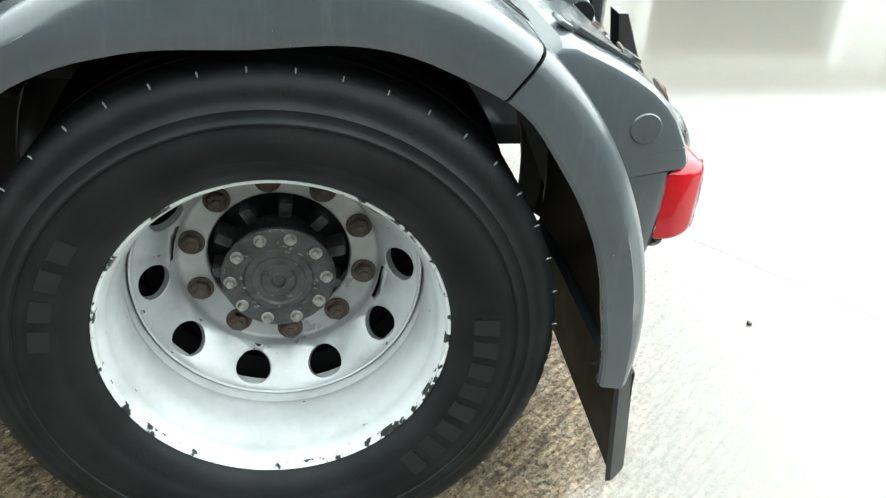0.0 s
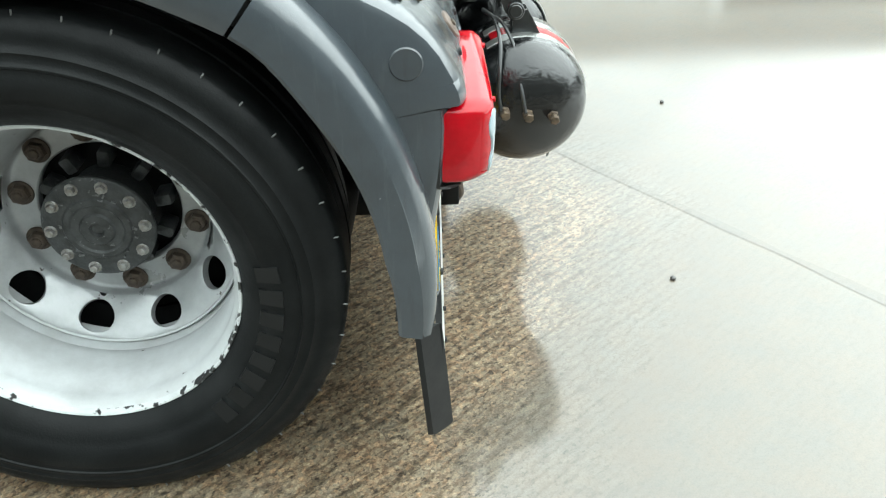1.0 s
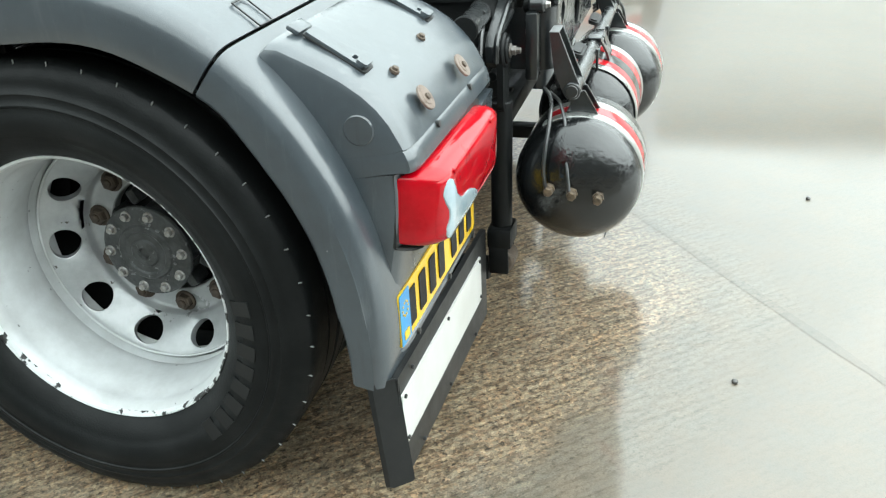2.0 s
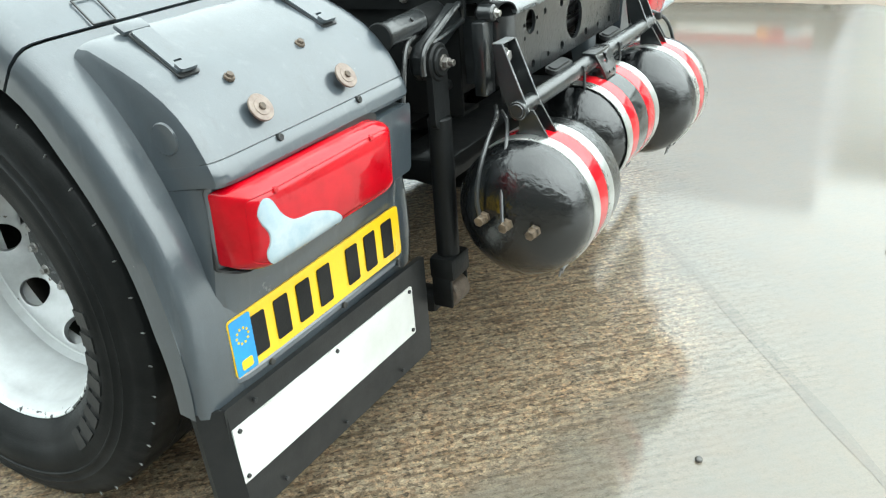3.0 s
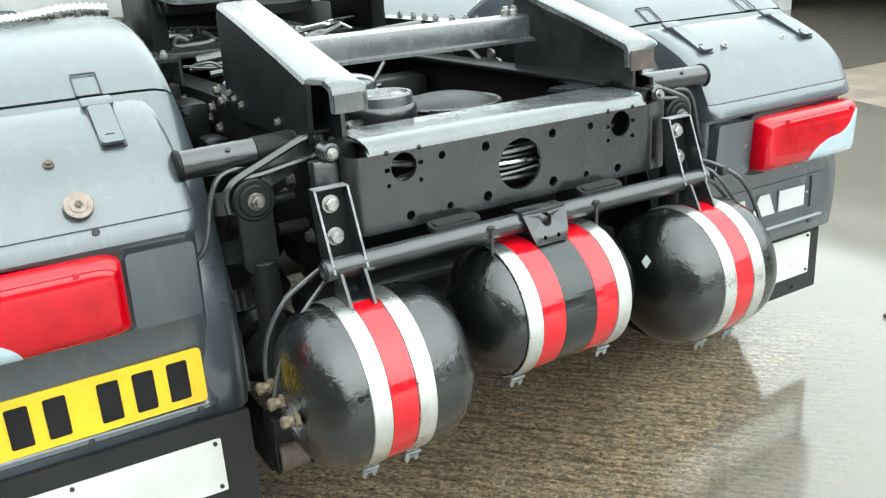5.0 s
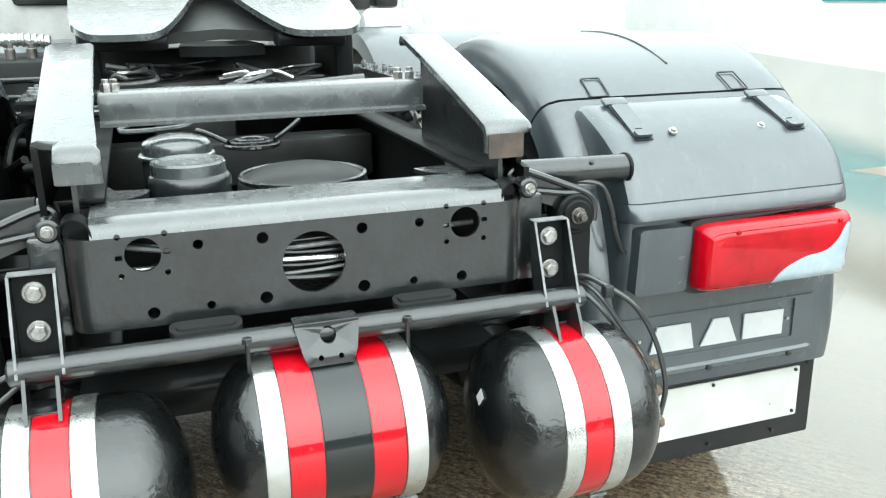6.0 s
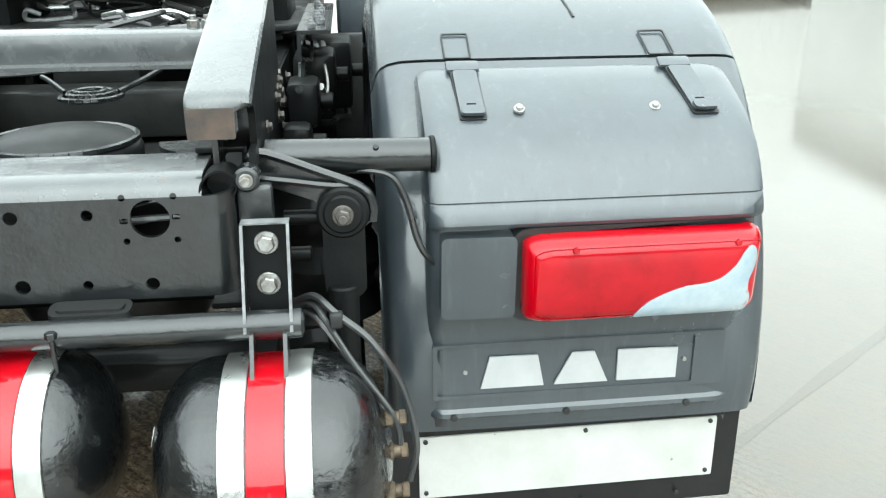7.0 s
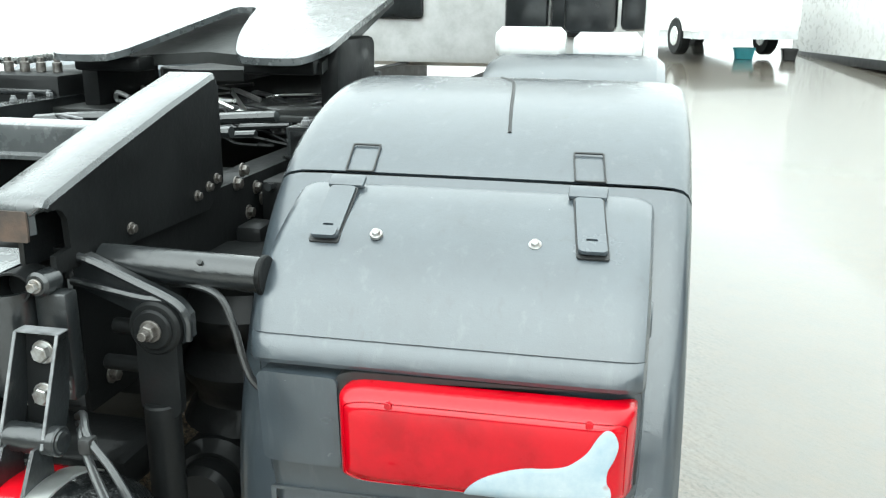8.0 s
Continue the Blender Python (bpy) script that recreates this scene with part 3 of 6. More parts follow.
    if s < 0:
        # raised plain blocks where the sidewall carries its lettering
        for k, (a0, a1, r0, r1) in enumerate([(8 - 7.6 * i, 3 - 7.6 * i, 0.330, 0.374) for i in range(8)] + [(176 - 9 * i, 170 - 9 * i, 0.345, 0.38) for i in range(4)]):
            bm = bmesh.new()
            n = 4
            def pt(a, r, y):
                return (AX + r * math.cos(a), s * y, AZ + r * math.sin(a))
            def skin(r):
                return 1.2375 + (r - 0.33) * 0.21 + 0.0035
            cols = []
            for i in range(n + 1):
                a = radians(a0 + (a1 - a0) * i / n)
                cols.append([bm.verts.new(pt(a, r0, skin(r0) - 0.008)), bm.verts.new(pt(a, r0 + 0.002, skin(r0))), bm.verts.new(pt(a, r1 - 0.002, skin(r1))), bm.verts.new(pt(a, r1, skin(r1) - 0.008))])
            for f, g in zip(cols, cols[1:]):
                for q in range(3):
                    bm.faces.new((f[q], f[q + 1], g[q + 1], g[q]))
            bm.faces.new(cols[0])
            bm.faces.new(cols[-1])
            part("raised_mark", bm, RAISED, w)
    # hub, drum
    bm = bmesh.new()
    hub = [(0.080, 0.890), (0.080, 0.992), (0.098, 0.996), (0.104, 0.999), (0.1065, 1.004), (0.105, 1.010), (0.098, 1.0145), (0.066, 1.015), (0.062, 1.019), (0.052, 1.020), (0.048, 1.017), (0.034, 1.017), (0.030, 1.021), (0.014, 1.022), (0.011, 1.016)]
    L = lathe(bm, [(r, s * y) for r, y in hub], 48, c)
    cap(bm, L[-1])
    part("hub", bm, HUB, w, "oily dark hub flange")
    random.seed(31)
    for i in range(16):
        q, r = random.uniform(0, 2 * math.pi), random.uniform(0.056, 0.074)
        bm = bmesh.new()
        k = random.uniform(0.004, 0.011)
        box(bm, (0, 0, 0), (k, 0.005, 0.0035), 0.001, (0, random.uniform(0, 180), 0))
        bmesh.ops.translate(bm, vec=(AX + r * math.cos(q), s * 1.0165, AZ + r * math.sin(q)), verts=bm.verts)
        part("cast_mark", bm, EDGE, w)
    bm = bmesh.new()
    L = lathe(bm, [(0.272, s * 0.89), (0.15, s * 0.885), (0.10, s * 0.90)], 48, c)
    cap(bm, L[-1])
    part("brake_drum", bm, GREASE_AND_SHADE, w, "dark brake drum")
    lug = None
    for i in range(10):
        q = radians(10 + 36 * i)
        p = (AX + 0.112 * math.cos(q), s * 0.925, AZ + 0.112 * math.sin(q))
        if lug is None:
            bm = bmesh.new()
            box(bm, (0, 0, 0), (0.034, 0.055, 0.024), 0.006)
            lug = part("cast_lug", bm, HUB, w, "dark cast lug behind the hub")
            lug.location, lug.rotation_euler = p, (0, -q, 0)
        else:
            again(lug, p, (0, -q, 0))
    nut = None
    for i in range(10):
        q = radians(-85 + 36 * i)
        p = (AX + 0.1675 * math.cos(q), s * 0.930, AZ + 0.1675 * math.sin(q))
        if nut is None:
            bm = bmesh.new()
            rod(bm, (0, 0, 0), (0, s * 0.005, 0), 0.0255, seg=20, bevel=0.001)
            rod(bm, (0, 0, 0), (0, s * 0.020, 0), 0.0205, 0.0195, seg=6, bevel=0.004)
            rod(bm, (0, s * 0.015, 0), (0, s * 0.025, 0), 0.0105, seg=10, bevel=0.002)
            nut = part("wheel_nut", bm, RUST, w, "rusty brown wheel nut")
            nut.location = p
        else:
            again(nut, p)
    bolt = None
    for i in range(10):
        q = radians(-70 + 36 * i)
        p = (AX + 0.0885 * math.cos(q), s * 1.013, AZ + 0.0885 * math.sin(q))
        if bolt is None:
            bm = bmesh.new()
            rod(bm, (0, 0, 0), (0, s * 0.003, 0), 0.0125, seg=12, bevel=0.0008)
            rod(bm, (0, 0, 0), (0, s * 0.013, 0), 0.0085, seg=6, bevel=0.0015)
            bolt = part("hub_bolt", bm, STEEL, w)
            bolt.location = p
        else:
            again(bolt, p, (0, 0.4 * i, 0))
    # inner twin
    bm = bmesh.new()
    lathe(bm, [(0.29, s * 0.87), (0.33, s * 0.895), (0.40, s * 0.902), (0.455, s * 0.89), (0.477, s * 0.85), (0.481, s * 0.76), (0.477, s * 0.66), (0.455, s * 0.60), (0.38, s * 0.585), (0.30, s * 0.60), (0.28, s * 0.63)], 120, c)
    part("inner_tyre", bm, RUBBER, w)
    bm = bmesh.new()
    L = lathe(bm, [(0.29, s * 0.62), (0.27, s * 0.64), (0.25, s * 0.72), (0.20, s * 0.74), (0.12, s * 0.735)], 48, c)
    cap(bm, L[-1])
    part("inner_rim", bm, GREASE_AND_SHADE, w)
    return w


wheel(-1)
wheel(1)


# ---- mudguards
def arch_radius(a):
    """Outer skin of the mudguard about the axle; a: degrees, 0 behind, 90 on top."""
    return 0.631 + 0.013 * math.exp(-((a - 52) / 24) ** 2) + (0.005 if a > 52 else 0.005 * math.exp(-((a - 52) / 24) ** 2))


def lip_radius(a):
    k = math.exp(-((a - 92) / 17) ** 2)
    return 0.548 - 0.036 * k + 0.012 * math.exp(-((a - 48) / 8) ** 2) + (0.022 * max(0, (6 - a) / 16)) + 0.016 * min(1.0, max(0.0, (a - 112) / 15))


def arch_point(a, y, r, s):
    if s > 0:
        y -= 0.015 * min(1.0, max(0.0, (y - 1.10) / 0.12))
    return Vector((AX + r * math.cos(radians(a)), s * y, AZ + r * math.sin(radians(a))))


def section(a):
    """The mudguard's skin from its outer lip over the top to the inner lip: (y, r)."""
    R, P = arch_radius(a), lip_radius(a)
    return [(1.222, P + 0.012), (1.244, P + 0.001), (1.255, P), (1.259, P + 0.006), (1.2595, P + 0.03), (1.259, (P + R) / 2 + 0.01), (1.257, R - 0.030), (1.252, R - 0.016), (1.243, R - 0.006), (1.228, R - 0.001),
            (1.20, R + 0.001), (1.10, R + 0.002), (0.95, R + 0.003), (0.80, R + 0.003), (0.66, R + 0.003), (0.615, R + 0.001), (0.592, R - 0.006), (0.578, R - 0.018), (0.571, R - 0.036), (0.565, R - 0.07), (0.562, P + 0.015), (0.575, P + 0.01)]


def mudguard_piece(bm, s, a0, a1, ends=(True, True)):
    n = max(4, int(abs(a1 - a0) / 3))
    rows = []
    for i in range(n + 1):
        a = a0 + (a1 - a0) * i / n
        rows.append([bm.verts.new(arch_point(a, y, r, s)) for y, r in section(a)])
    inner = []
    for i in range(n + 1):
        a = a0 + (a1 - a0) * i / n
        sec = section(a)
        cy, cr = 0.91, (arch_radius(a) + lip_radius(a)) / 2 - 0.08
        row = []
        for y, r in sec:
            d = Vector((cy - y, cr - r)).normalized() * 0.008
            row.append(bm.verts.new(arch_point(a, y + d.x, r + d.y, s)))
        inner.append(row)
    m = len(rows[0])
    for grid in (rows, inner):
        for f, g in zip(grid, grid[1:]):
            for k in range(m - 1):
                bm.faces.new((f[k], f[k + 1], g[k + 1], g[k]))
    for i in range(n):
        for k in (0, m - 1):
            bm.faces.new((rows[i][k], rows[i + 1][k], inner[i + 1][k], inner[i][k]))
    for i in (0, n):
        for k in range(m - 1):
            bm.faces.new((rows[i][k], rows[i][k + 1], inner[i][k + 1], inner[i][k]))


def bow(y):
    """The lamp housing is bowed: its outer end lies further forward."""
    k = max(0.0, (y - 0.66) / 0.52)
    return -0.005 * k ** 1.6


HOUSING = [(0.430, 0.975), (0.448, 0.9895), (0.47, 0.9885), (0.505, 0.9735), (0.54, 0.958), (0.575, 0.9405), (0.61, 0.918), (0.638, 0.893), (0.660, 0.866), (0.676, 0.838), (0.684, 0.8235), (0.6855, 0.8205), (0.6835, 0.8185),
           (0.687, 0.8155), (0.694, 0.80), (0.697, 0.786), (0.694, 0.7795), (0.676, 0.7775), (0.667, 0.774), (0.668, 0.74), (0.666, 0.70), (0.660, 0.65), (0.652, 0.61), (0.645, 0.575), (0.641, 0.55), (0.640, 0.50), (0.640, 0.46), (0.641, 0.43),
           (0.647, 0.424), (0.648, 0.416), (0.641, 0.410), (0.637, 0.392), (0.600, 0.388)]


def housing(bm, s):
    ys = [0.636, 0.640, 0.650, 0.664, 0.68, 0.76, 0.85, 0.94, 1.02, 1.09, 1.135, 1.158, 1.173, 1.182, 1.1865]
    drop = [0.030, 0.014, 0.004, 0.0, 0.0, 0, 0, 0, 0, 0, 0.0005, 0.002, 0.006, 0.013, 0.026]
    rows = []
    n = len(HOUSING)
    for y, d in zip(ys, drop):
        row = []
        for i, (x, z) in enumerate(HOUSING):
            k = min(1.0, max(0.0, (x - 0.50) / 0.16))
            t = min(1.0, max(0.0, (z - 0.80) / 0.12))
            row.append(bm.verts.new((x + bow(y) * k - d * (1 - 0.75 * t), s * y, z - d * 0.75 * t)))
        rows.append(row)
    for f, g in zip(rows, rows[1:]):
        for k in range(n - 1):
            bm.faces.new((f[k], f[k + 1], g[k + 1], g[k]))
    # side walls run down into the arch
    for row in (rows[0], rows[-1]):
        foot = [bm.verts.new((0.40 + 0.22 * min(1, max(0, (0.99 - v.co.z) / 0.5)), v.co.y, v.co.z - 0.03)) for v in row]
        for k in range(n - 1):
            bm.faces.new((row[k], row[k + 1], foot[k + 1], foot[k]))


def on_rear(z, y):
    """Where the housing's rear face stands at a height."""
    pts = [p for p in HOUSING[3:] if True]
    for (xa, za), (xb, zb) in zip(pts, pts[1:]):
        if zb <= z <= za and za != zb:
            x = xa + (xb - xa) * (za - z) / (za - zb)
            return x + bow(y) * min(1.0, max(0.0, (x - 0.50) / 0.16))
    return 0.64


def latch(s, y, lean):
    """A rubber latch over the seam: upper keeper frame and strap with its slotted pull."""
    def put(u, v, w):  # u across, v down the slope, w off the skin
        a = Vector((0.470, 0, 0.993))
        d = Vector((0.112, 0, -0.060)).normalized()
        nrm = Vector((-d.z, 0, d.x))
        q = a + d * v + nrm * w
        return Vector((q.x, s * (y + u + lean * v), q.z))
    bm = bmesh.new()
    slab(bm, rounded(-0.0226, 0.013, 0.0226, 0.139, 0.005), [rounded(-0.0206, 0.015, 0.0206, 0.132, 0.004)], 0.003, lambda u, v, w: put(u, v, w + 0.0012))
    k = part("latch", bm, SEAL, truck, "black-edged rubber latch")
    bm = bmesh.new()
    slab(bm, rounded(-0.0200, 0.016, 0.0200, 0.131, 0.006), [rounded(-0.008, 0.104, 0.008, 0.112, 0.002)], 0.007, lambda u, v, w: put(u, v, w + 0.002))
    part("strap", bm, GREY, k)
    bm = bmesh.new()
    slab(bm, rounded(-0.019, 0.115, 0.019, 0.136, 0.006), [], 0.006, lambda u, v, w: put(u, v, w + 0.009))
    part("pull", bm, GREY, k)
    bm = bmesh.new()
    box(bm, (0, 0, 0), (0.026, 0.058, 0.010), 0.0045)
    bmesh.ops.rotate(bm, cent=(0, 0, 0), matrix=Euler((0, radians(30), 0)).to_matrix(), verts=bm.verts)
    bmesh.ops.translate(bm, vec=put(0, -0.003, 0.001), verts=bm.verts)
    part("bridge", bm, GREY, k)
    # keeper on the top section
    def put2(u, v, w):
        a = radians(53.2) + v / 0.645
        r = arch_radius(math.degrees(a)) + 0.005 + w
        return Vector((AX + r * math.cos(a), s * (y + u - lean * (v + 0.02)), AZ + r * math.sin(a)))
    bm = bmesh.new()
    slab(bm, rounded(-0.0245, -0.014, 0.0245, 0.050, 0.004), [rounded(-0.022, -0.012, 0.022, 0.047, 0.003)], 0.0025, put2)
    part("keeper", bm, SEAL, k)


PATCH = [(0.44, 0.03), (0.46, 0.15), (0.51, 0.27), (0.58, 0.36), (0.65, 0.42), (0.72, 0.44), (0.78, 0.48), (0.82, 0.56), (0.85, 0.65), (0.88, 0.80), (0.905, 0.86), (0.93, 0.82), (0.945, 0.70), (0.935, 0.58), (0.915, 0.46), (0.915, 0.34), (0.93, 0.24), (0.925, 0.13), (0.89, 0.05), (0.80, 0.025), (0.62, 0.02)]


LENS_RIM = [(0.0, -0.040), (0.004, -0.016), (0.03, -0.008), (0.08, -0.001), (0.14, 0.0048), (0.17, 0.0062), (0.185, 0.0045), (0.20, 0.0066), (0.32, 0.0088), (0.6, 0.0096), (0.9, 0.0098)]


def tail_lamp(s):
    y0, y1, z0, z1 = 0.783, 1.178, 0.634, 0.777
    if s > 0:
        z0, z1 = 0.625, 0.769
    def face(u, v, w):
        y = y0 + (y1 - y0) * u
        x = 0.733 - 0.006 * max(0, u) ** 2 - 0.034 * max(0, (u - 0.88) / 0.12) ** 2 - 0.006 * (1 - v) ** 2 + w
        return Vector((x, s * y, z0 + (z1 - z0) * v))
    def swell(u, v):
        k = min(1 - abs(v - 0.5) * 2, (1 - abs(u - 0.5) * 2) / 0.35)
        for (a, p), (b, q) in zip(LENS_RIM[1:], LENS_RIM[2:]):
            if k <= b:
                return p + (q - p) * max(0.0, (k - a) / (b - a))
        return LENS_RIM[-1][1]
    bm = bmesh.new()
    # body: front outline drawn back to the housing
    outline = rounded(0.0, 0.0, 1.0, 1.0, 0.10, 6)
    loops = [[bm.verts.new(face(0.5 + (u - 0.5) * (1 - k * 0.35), 0.5 + (v - 0.5) * (1 - k), w)) for u, v in outline] for k, w in LENS_RIM]
    m = len(outline)
    for f, g in zip(loops, loops[1:]):
        for i in range(m):
            bm.faces.new((f[i], f[(i + 1) % m], g[(i + 1) % m], g[i]))
    bm.faces.new(loops[-1])
    lamp = part("tail_lamp", bm, LENS, truck, "glossy red tail lamp with a clouded clear corner", 50)
    bm = bmesh.new()
    slab(bm, rounded(-0.03, -0.065, 1.012, 1.065, 0.09), [], 0.022, lambda u, v, w: face(u, v, w - 0.058))
    part("gasket", bm, SEAL, lamp)
    # clear corner, laid over the lens in shrinking loops
    bm = bmesh.new()
    edge = [(p.x, p.y) for p in smooth_line([(u, v, 0) for u, v in PATCH + PATCH[:1]], 4)[:-1]]
    cu, cv = 0.83, 0.25
    rings = []
    for k, lift in ((1.0, -0.004), (1.0, 0.0016), (0.96, 0.0022), (0.8, 0.0022), (0.6, 0.0022), (0.4, 0.0022), (0.2, 0.0022)):
        rings.append([bm.verts.new(face(cu + (u - cu) * k, cv + (v - cv) * k, swell(cu + (u - cu) * k, cv + (v - cv) * k) + lift)) for u, v in edge])
    for f, g in zip(rings, rings[1:]):
        for i in range(len(edge)):
            bm.faces.new((f[i], f[(i + 1) % len(edge)], g[(i + 1) % len(edge)], g[i]))
    bm.faces.new(rings[-1])
    part("clear_lens", bm, CLEAR, lamp, "clouded clear part of the lens")
    for u, v in ((0.19, 0.90), (0.85, 0.90)):
        bm = bmesh.new()
        p = face(u, v, swell(u, v) - 0.003)
        rod(bm, p, p + Vector((0.007, 0, 0)), 0.005, seg=10)
        part("screw", bm, LENS, lamp)
    return lamp


def mudguard(s):
    bm = bmesh.new()
    mudguard_piece(bm, s, -9.5, 51.6)
    housing(bm, s)
    g = part("mudguard", bm, GREY, truck, "grey plastic rear mudguard section with a lamp housing", 32)
    bm = bmesh.new()
    mudguard_piece(bm, s, 52.2, 128)
    top = part("top_section", bm, GREY, g, "grey plastic lift-off top section")
    bm = bmesh.new()
    mudguard_piece(bm, s, 128.6, 186)
    part("front_section", bm, GREY, g)
    # dirty black liner added under the skin to cut light bouncing in the arch
    bm = bmesh.new()
    rows = [[bm.verts.new(arch_point(-8 + 190 * i / 40, y, min(arch_radius(-8 + 190 * i / 40), 0.64) - e, s)) for y, e in ((1.235, 0.07), (1.23, 0.025), (1.0, 0.016), (0.75, 0.016), (0.60, 0.025), (0.585, 0.07))] for i in range(41)]
    for f0, g0 in zip(rows, rows[1:]):
        for k in range(5):
            bm.faces.new((f0[k], f0[k + 1], g0[k + 1], g0[k]))
    part("liner", bm, LIFTED_BLACK, g, "dirty black underside, added to cut bounced light")
    # Added panel, blocks the bright view through the wheel arch.
    bm = bmesh.new()
    box(bm, (-0.66, s * 0.80, 0.56), (0.03, 0.86, 0.74), 0.01)
    part("gap_panel", bm, LIFTED_BLACK, truck, "black panel added ahead of the wheel to close a bright gap")
    # round blind plug in the side wall
    bm = bmesh.new()
    rod(bm, (0.597, s * 1.176, 0.852), (0.597, s * 1.1895, 0.852), 0.0265, seg=28, bevel=0.002)
    part("plug", bm, GREY, g)
    latch(s, 0.717 if s > 0 else 0.735, 0.02)
    latch(s, 1.090, 0.12)
    # dark strip draws the shade of a groove in the top section
    bm = bmesh.new()
    hose(bm, [arch_point(a, y, arch_radius(a) + 0.0025, s) for a, y in ((91, 0.885), (84, 0.918), (77, 0.930), (70, 0.938), (62, 0.948))], 0.0035, 6)
    part("groove_shade", bm, SEAL, g)
    if s < 0:
        bolts = [(0.618, -1.050, 0.914), (0.606, -0.850, 0.922)]
        for y, z, x in ((-1.048, 0.868, 0.672), (-0.825, 0.863, 0.680)):
            bm = bmesh.new()
            rod(bm, (-0.004, 0, 0), (0.0008, 0, 0), 0.024, seg=28, bevel=0.0008)
            rod(bm, (0.0, 0, 0), (0.002, 0, 0), 0.015, seg=20, bevel=0.0008)
            w = part("washer", bm, WASHER, g, "rusty plate washer")
            w.location, w.rotation_euler = (x, y, z), (0, radians(-33), 0)
            bm = bmesh.new()
            rod(bm, (0, 0, 0), (0.006, 0, 0), 0.0065, seg=6)
            k = part("bolt", bm, RUST, w)
    else:
        bolts = [(0.579, 0.796, 0.943), (0.573, 1.025, 0.940)]
    for x, y, z in bolts:
        bm = bmesh.new()
        rod(bm, (-0.004, 0, 0), (0.002, 0, 0), 0.0095, seg=16, bevel=0.0008)
        rod(bm, (0, 0, 0), (0.007, 0, 0), 0.0062, seg=8)
        k = part("bolt", bm, STEEL if s > 0 else RUST, g)
        k.location, k.rotation_euler = (x, y, z), (0, radians(-60), 0)
    for y in (0.68, 0.88, 1.10):
        bm = bmesh.new()
        rod(bm, (0.640 + bow(y), s * y, 0.417), (0.653 + bow(y), s * y, 0.417), 0.0065, seg=10)
        part("screw", bm, SEAL, g)
    for y in (0.808, 1.032) if s < 0 else ():
        bm = bmesh.new()
        rod(bm, (on_rear(0.814, y) - 0.004, s * y, 0.813), (on_rear(0.814, y) + 0.005, s * y, 0.815), 0.0065, seg=12)
        part("lip_plug", bm, SEAL, g)
    # dark line under the lip stands in for the shade along its seam
    bm = bmesh.new()
    pts = [(on_rear(0.76, y) + 0.004, s * y, 0.7795) for y in (0.66, 0.70, 0.74, 0.78)]
    hose(bm, pts, 0.004, 6)
    part("lip_shade_strip", bm, SEAL, g)
    tail_lamp(s)
    # panel beside the lamp
    bm = bmesh.new()
    slab(bm, rounded(0.655, 0.625, 0.774, 0.768, 0.010), [], 0.012, lambda u, v, w: Vector((on_rear(v, u) - 0.002 + w * (3.2 - 14 * max(0, 0.68 - u)), s * u, v)))
    part("blank_panel", bm, GREY, g)
    # mudflap with its board; the right one hangs a little askew
    if s > 0:
        base, yaw, sag, edge, foot, top, board = 0.611, -0.043, -0.017, (0.562, 1.234), 0.176, 0.394, (0.620, 0.231, 1.188, 0.360)
    else:
        base, yaw, sag, edge, foot, top, board = 0.656, -0.026, 0.0, (0.592, 1.228), 0.150, 0.394, (0.656, 0.234, 1.222, 0.350)
    def hang(u, v, w):
        return Vector((base + yaw * (u - 0.62) + w - 0.03 * max(0, 0.2 - v), s * u, v + sag * (u - 0.62)))
    bm = bmesh.new()
    slab(bm, rounded(edge[0], foot, edge[1], top, 0.006), [], 0.012, lambda u, v, w: hang(u, v, w - 0.010))
    f = part("mudflap", bm, FLAP, truck, "black rubber mudflap")
    if s < 0:
        # the outer edge curls forward
        bm = bmesh.new()
        slab(bm, rounded(1.224, foot + 0.004, 1.258, top, 0.006), [], 0.010, lambda u, v, w: hang(u, v, w - 0.009 - 1.1 * (u - 1.224) + 0.08 * (top - v)))
        part("curled_edge", bm, FLAP, f, "curled outer edge of the flap")
    bm = bmesh.new()
    slab(bm, rounded(*board, 0.004), [], 0.004, lambda u, v, w: hang(u, v, w + 0.002))
    part("board", bm, WHITE, f, "scuffed blank white board")
    y0, z0, y1, z1 = board
    for y, z in ((y0 + 0.012, z1 - 0.008), (0.93, z1 - 0.008), (y1 - 0.014, z1 - 0.008), (y0 + 0.012, z0 + 0.012), (y1 - 0.014, z0 + 0.012), (0.72, foot + 0.02), (0.93, foot + 0.022), (1.12, foot + 0.022), (1.16, top - 0.018)):
        bm = bmesh.new()
        p = hang(y, z, 0.004)
        rod(bm, p, p + Vector((0.006, 0, 0)), 0.0045, seg=8)
        part("rivet", bm, SEAL, f)
    return g


mudguard(-1)
mudguard(1)

# number plate on the left, bars in place of its characters
bm = bmesh.new()
slab(bm, rounded(-1.180, 0.4295, -0.664, 0.5405, 0.009), [], 0.005, lambda u, v, w: Vector((0.645 - 0.012 * max(0, (-u - 0.66) / 0.52) ** 1.5 + w, u, v + 0.016 * (u + 0.92))))
plate = part("number_plate", bm, YELLOW, truck, "yellow rear number plate with black bars and a blue band")
def plate_piece(name, y0, y1, z0, z1, mat, lift=0.0015):
    bm = bmesh.new()
    slab(bm, rounded(y0, z0, y1, z1, min(0.004, abs(y1 - y0) * 0.2)), [], 0.0012, lambda u, v, w: Vector((0.650 - 0.012 * max(0, (-u - 0.66) / 0.52) ** 1.5 + w + lift - 0.0015, u, v + 0.016 * (u + 0.92))))
    part(name, bm, mat, plate)
plate_piece("blue_band", -1.178, -1.128, 0.432, 0.538, BLUE, 0.002)
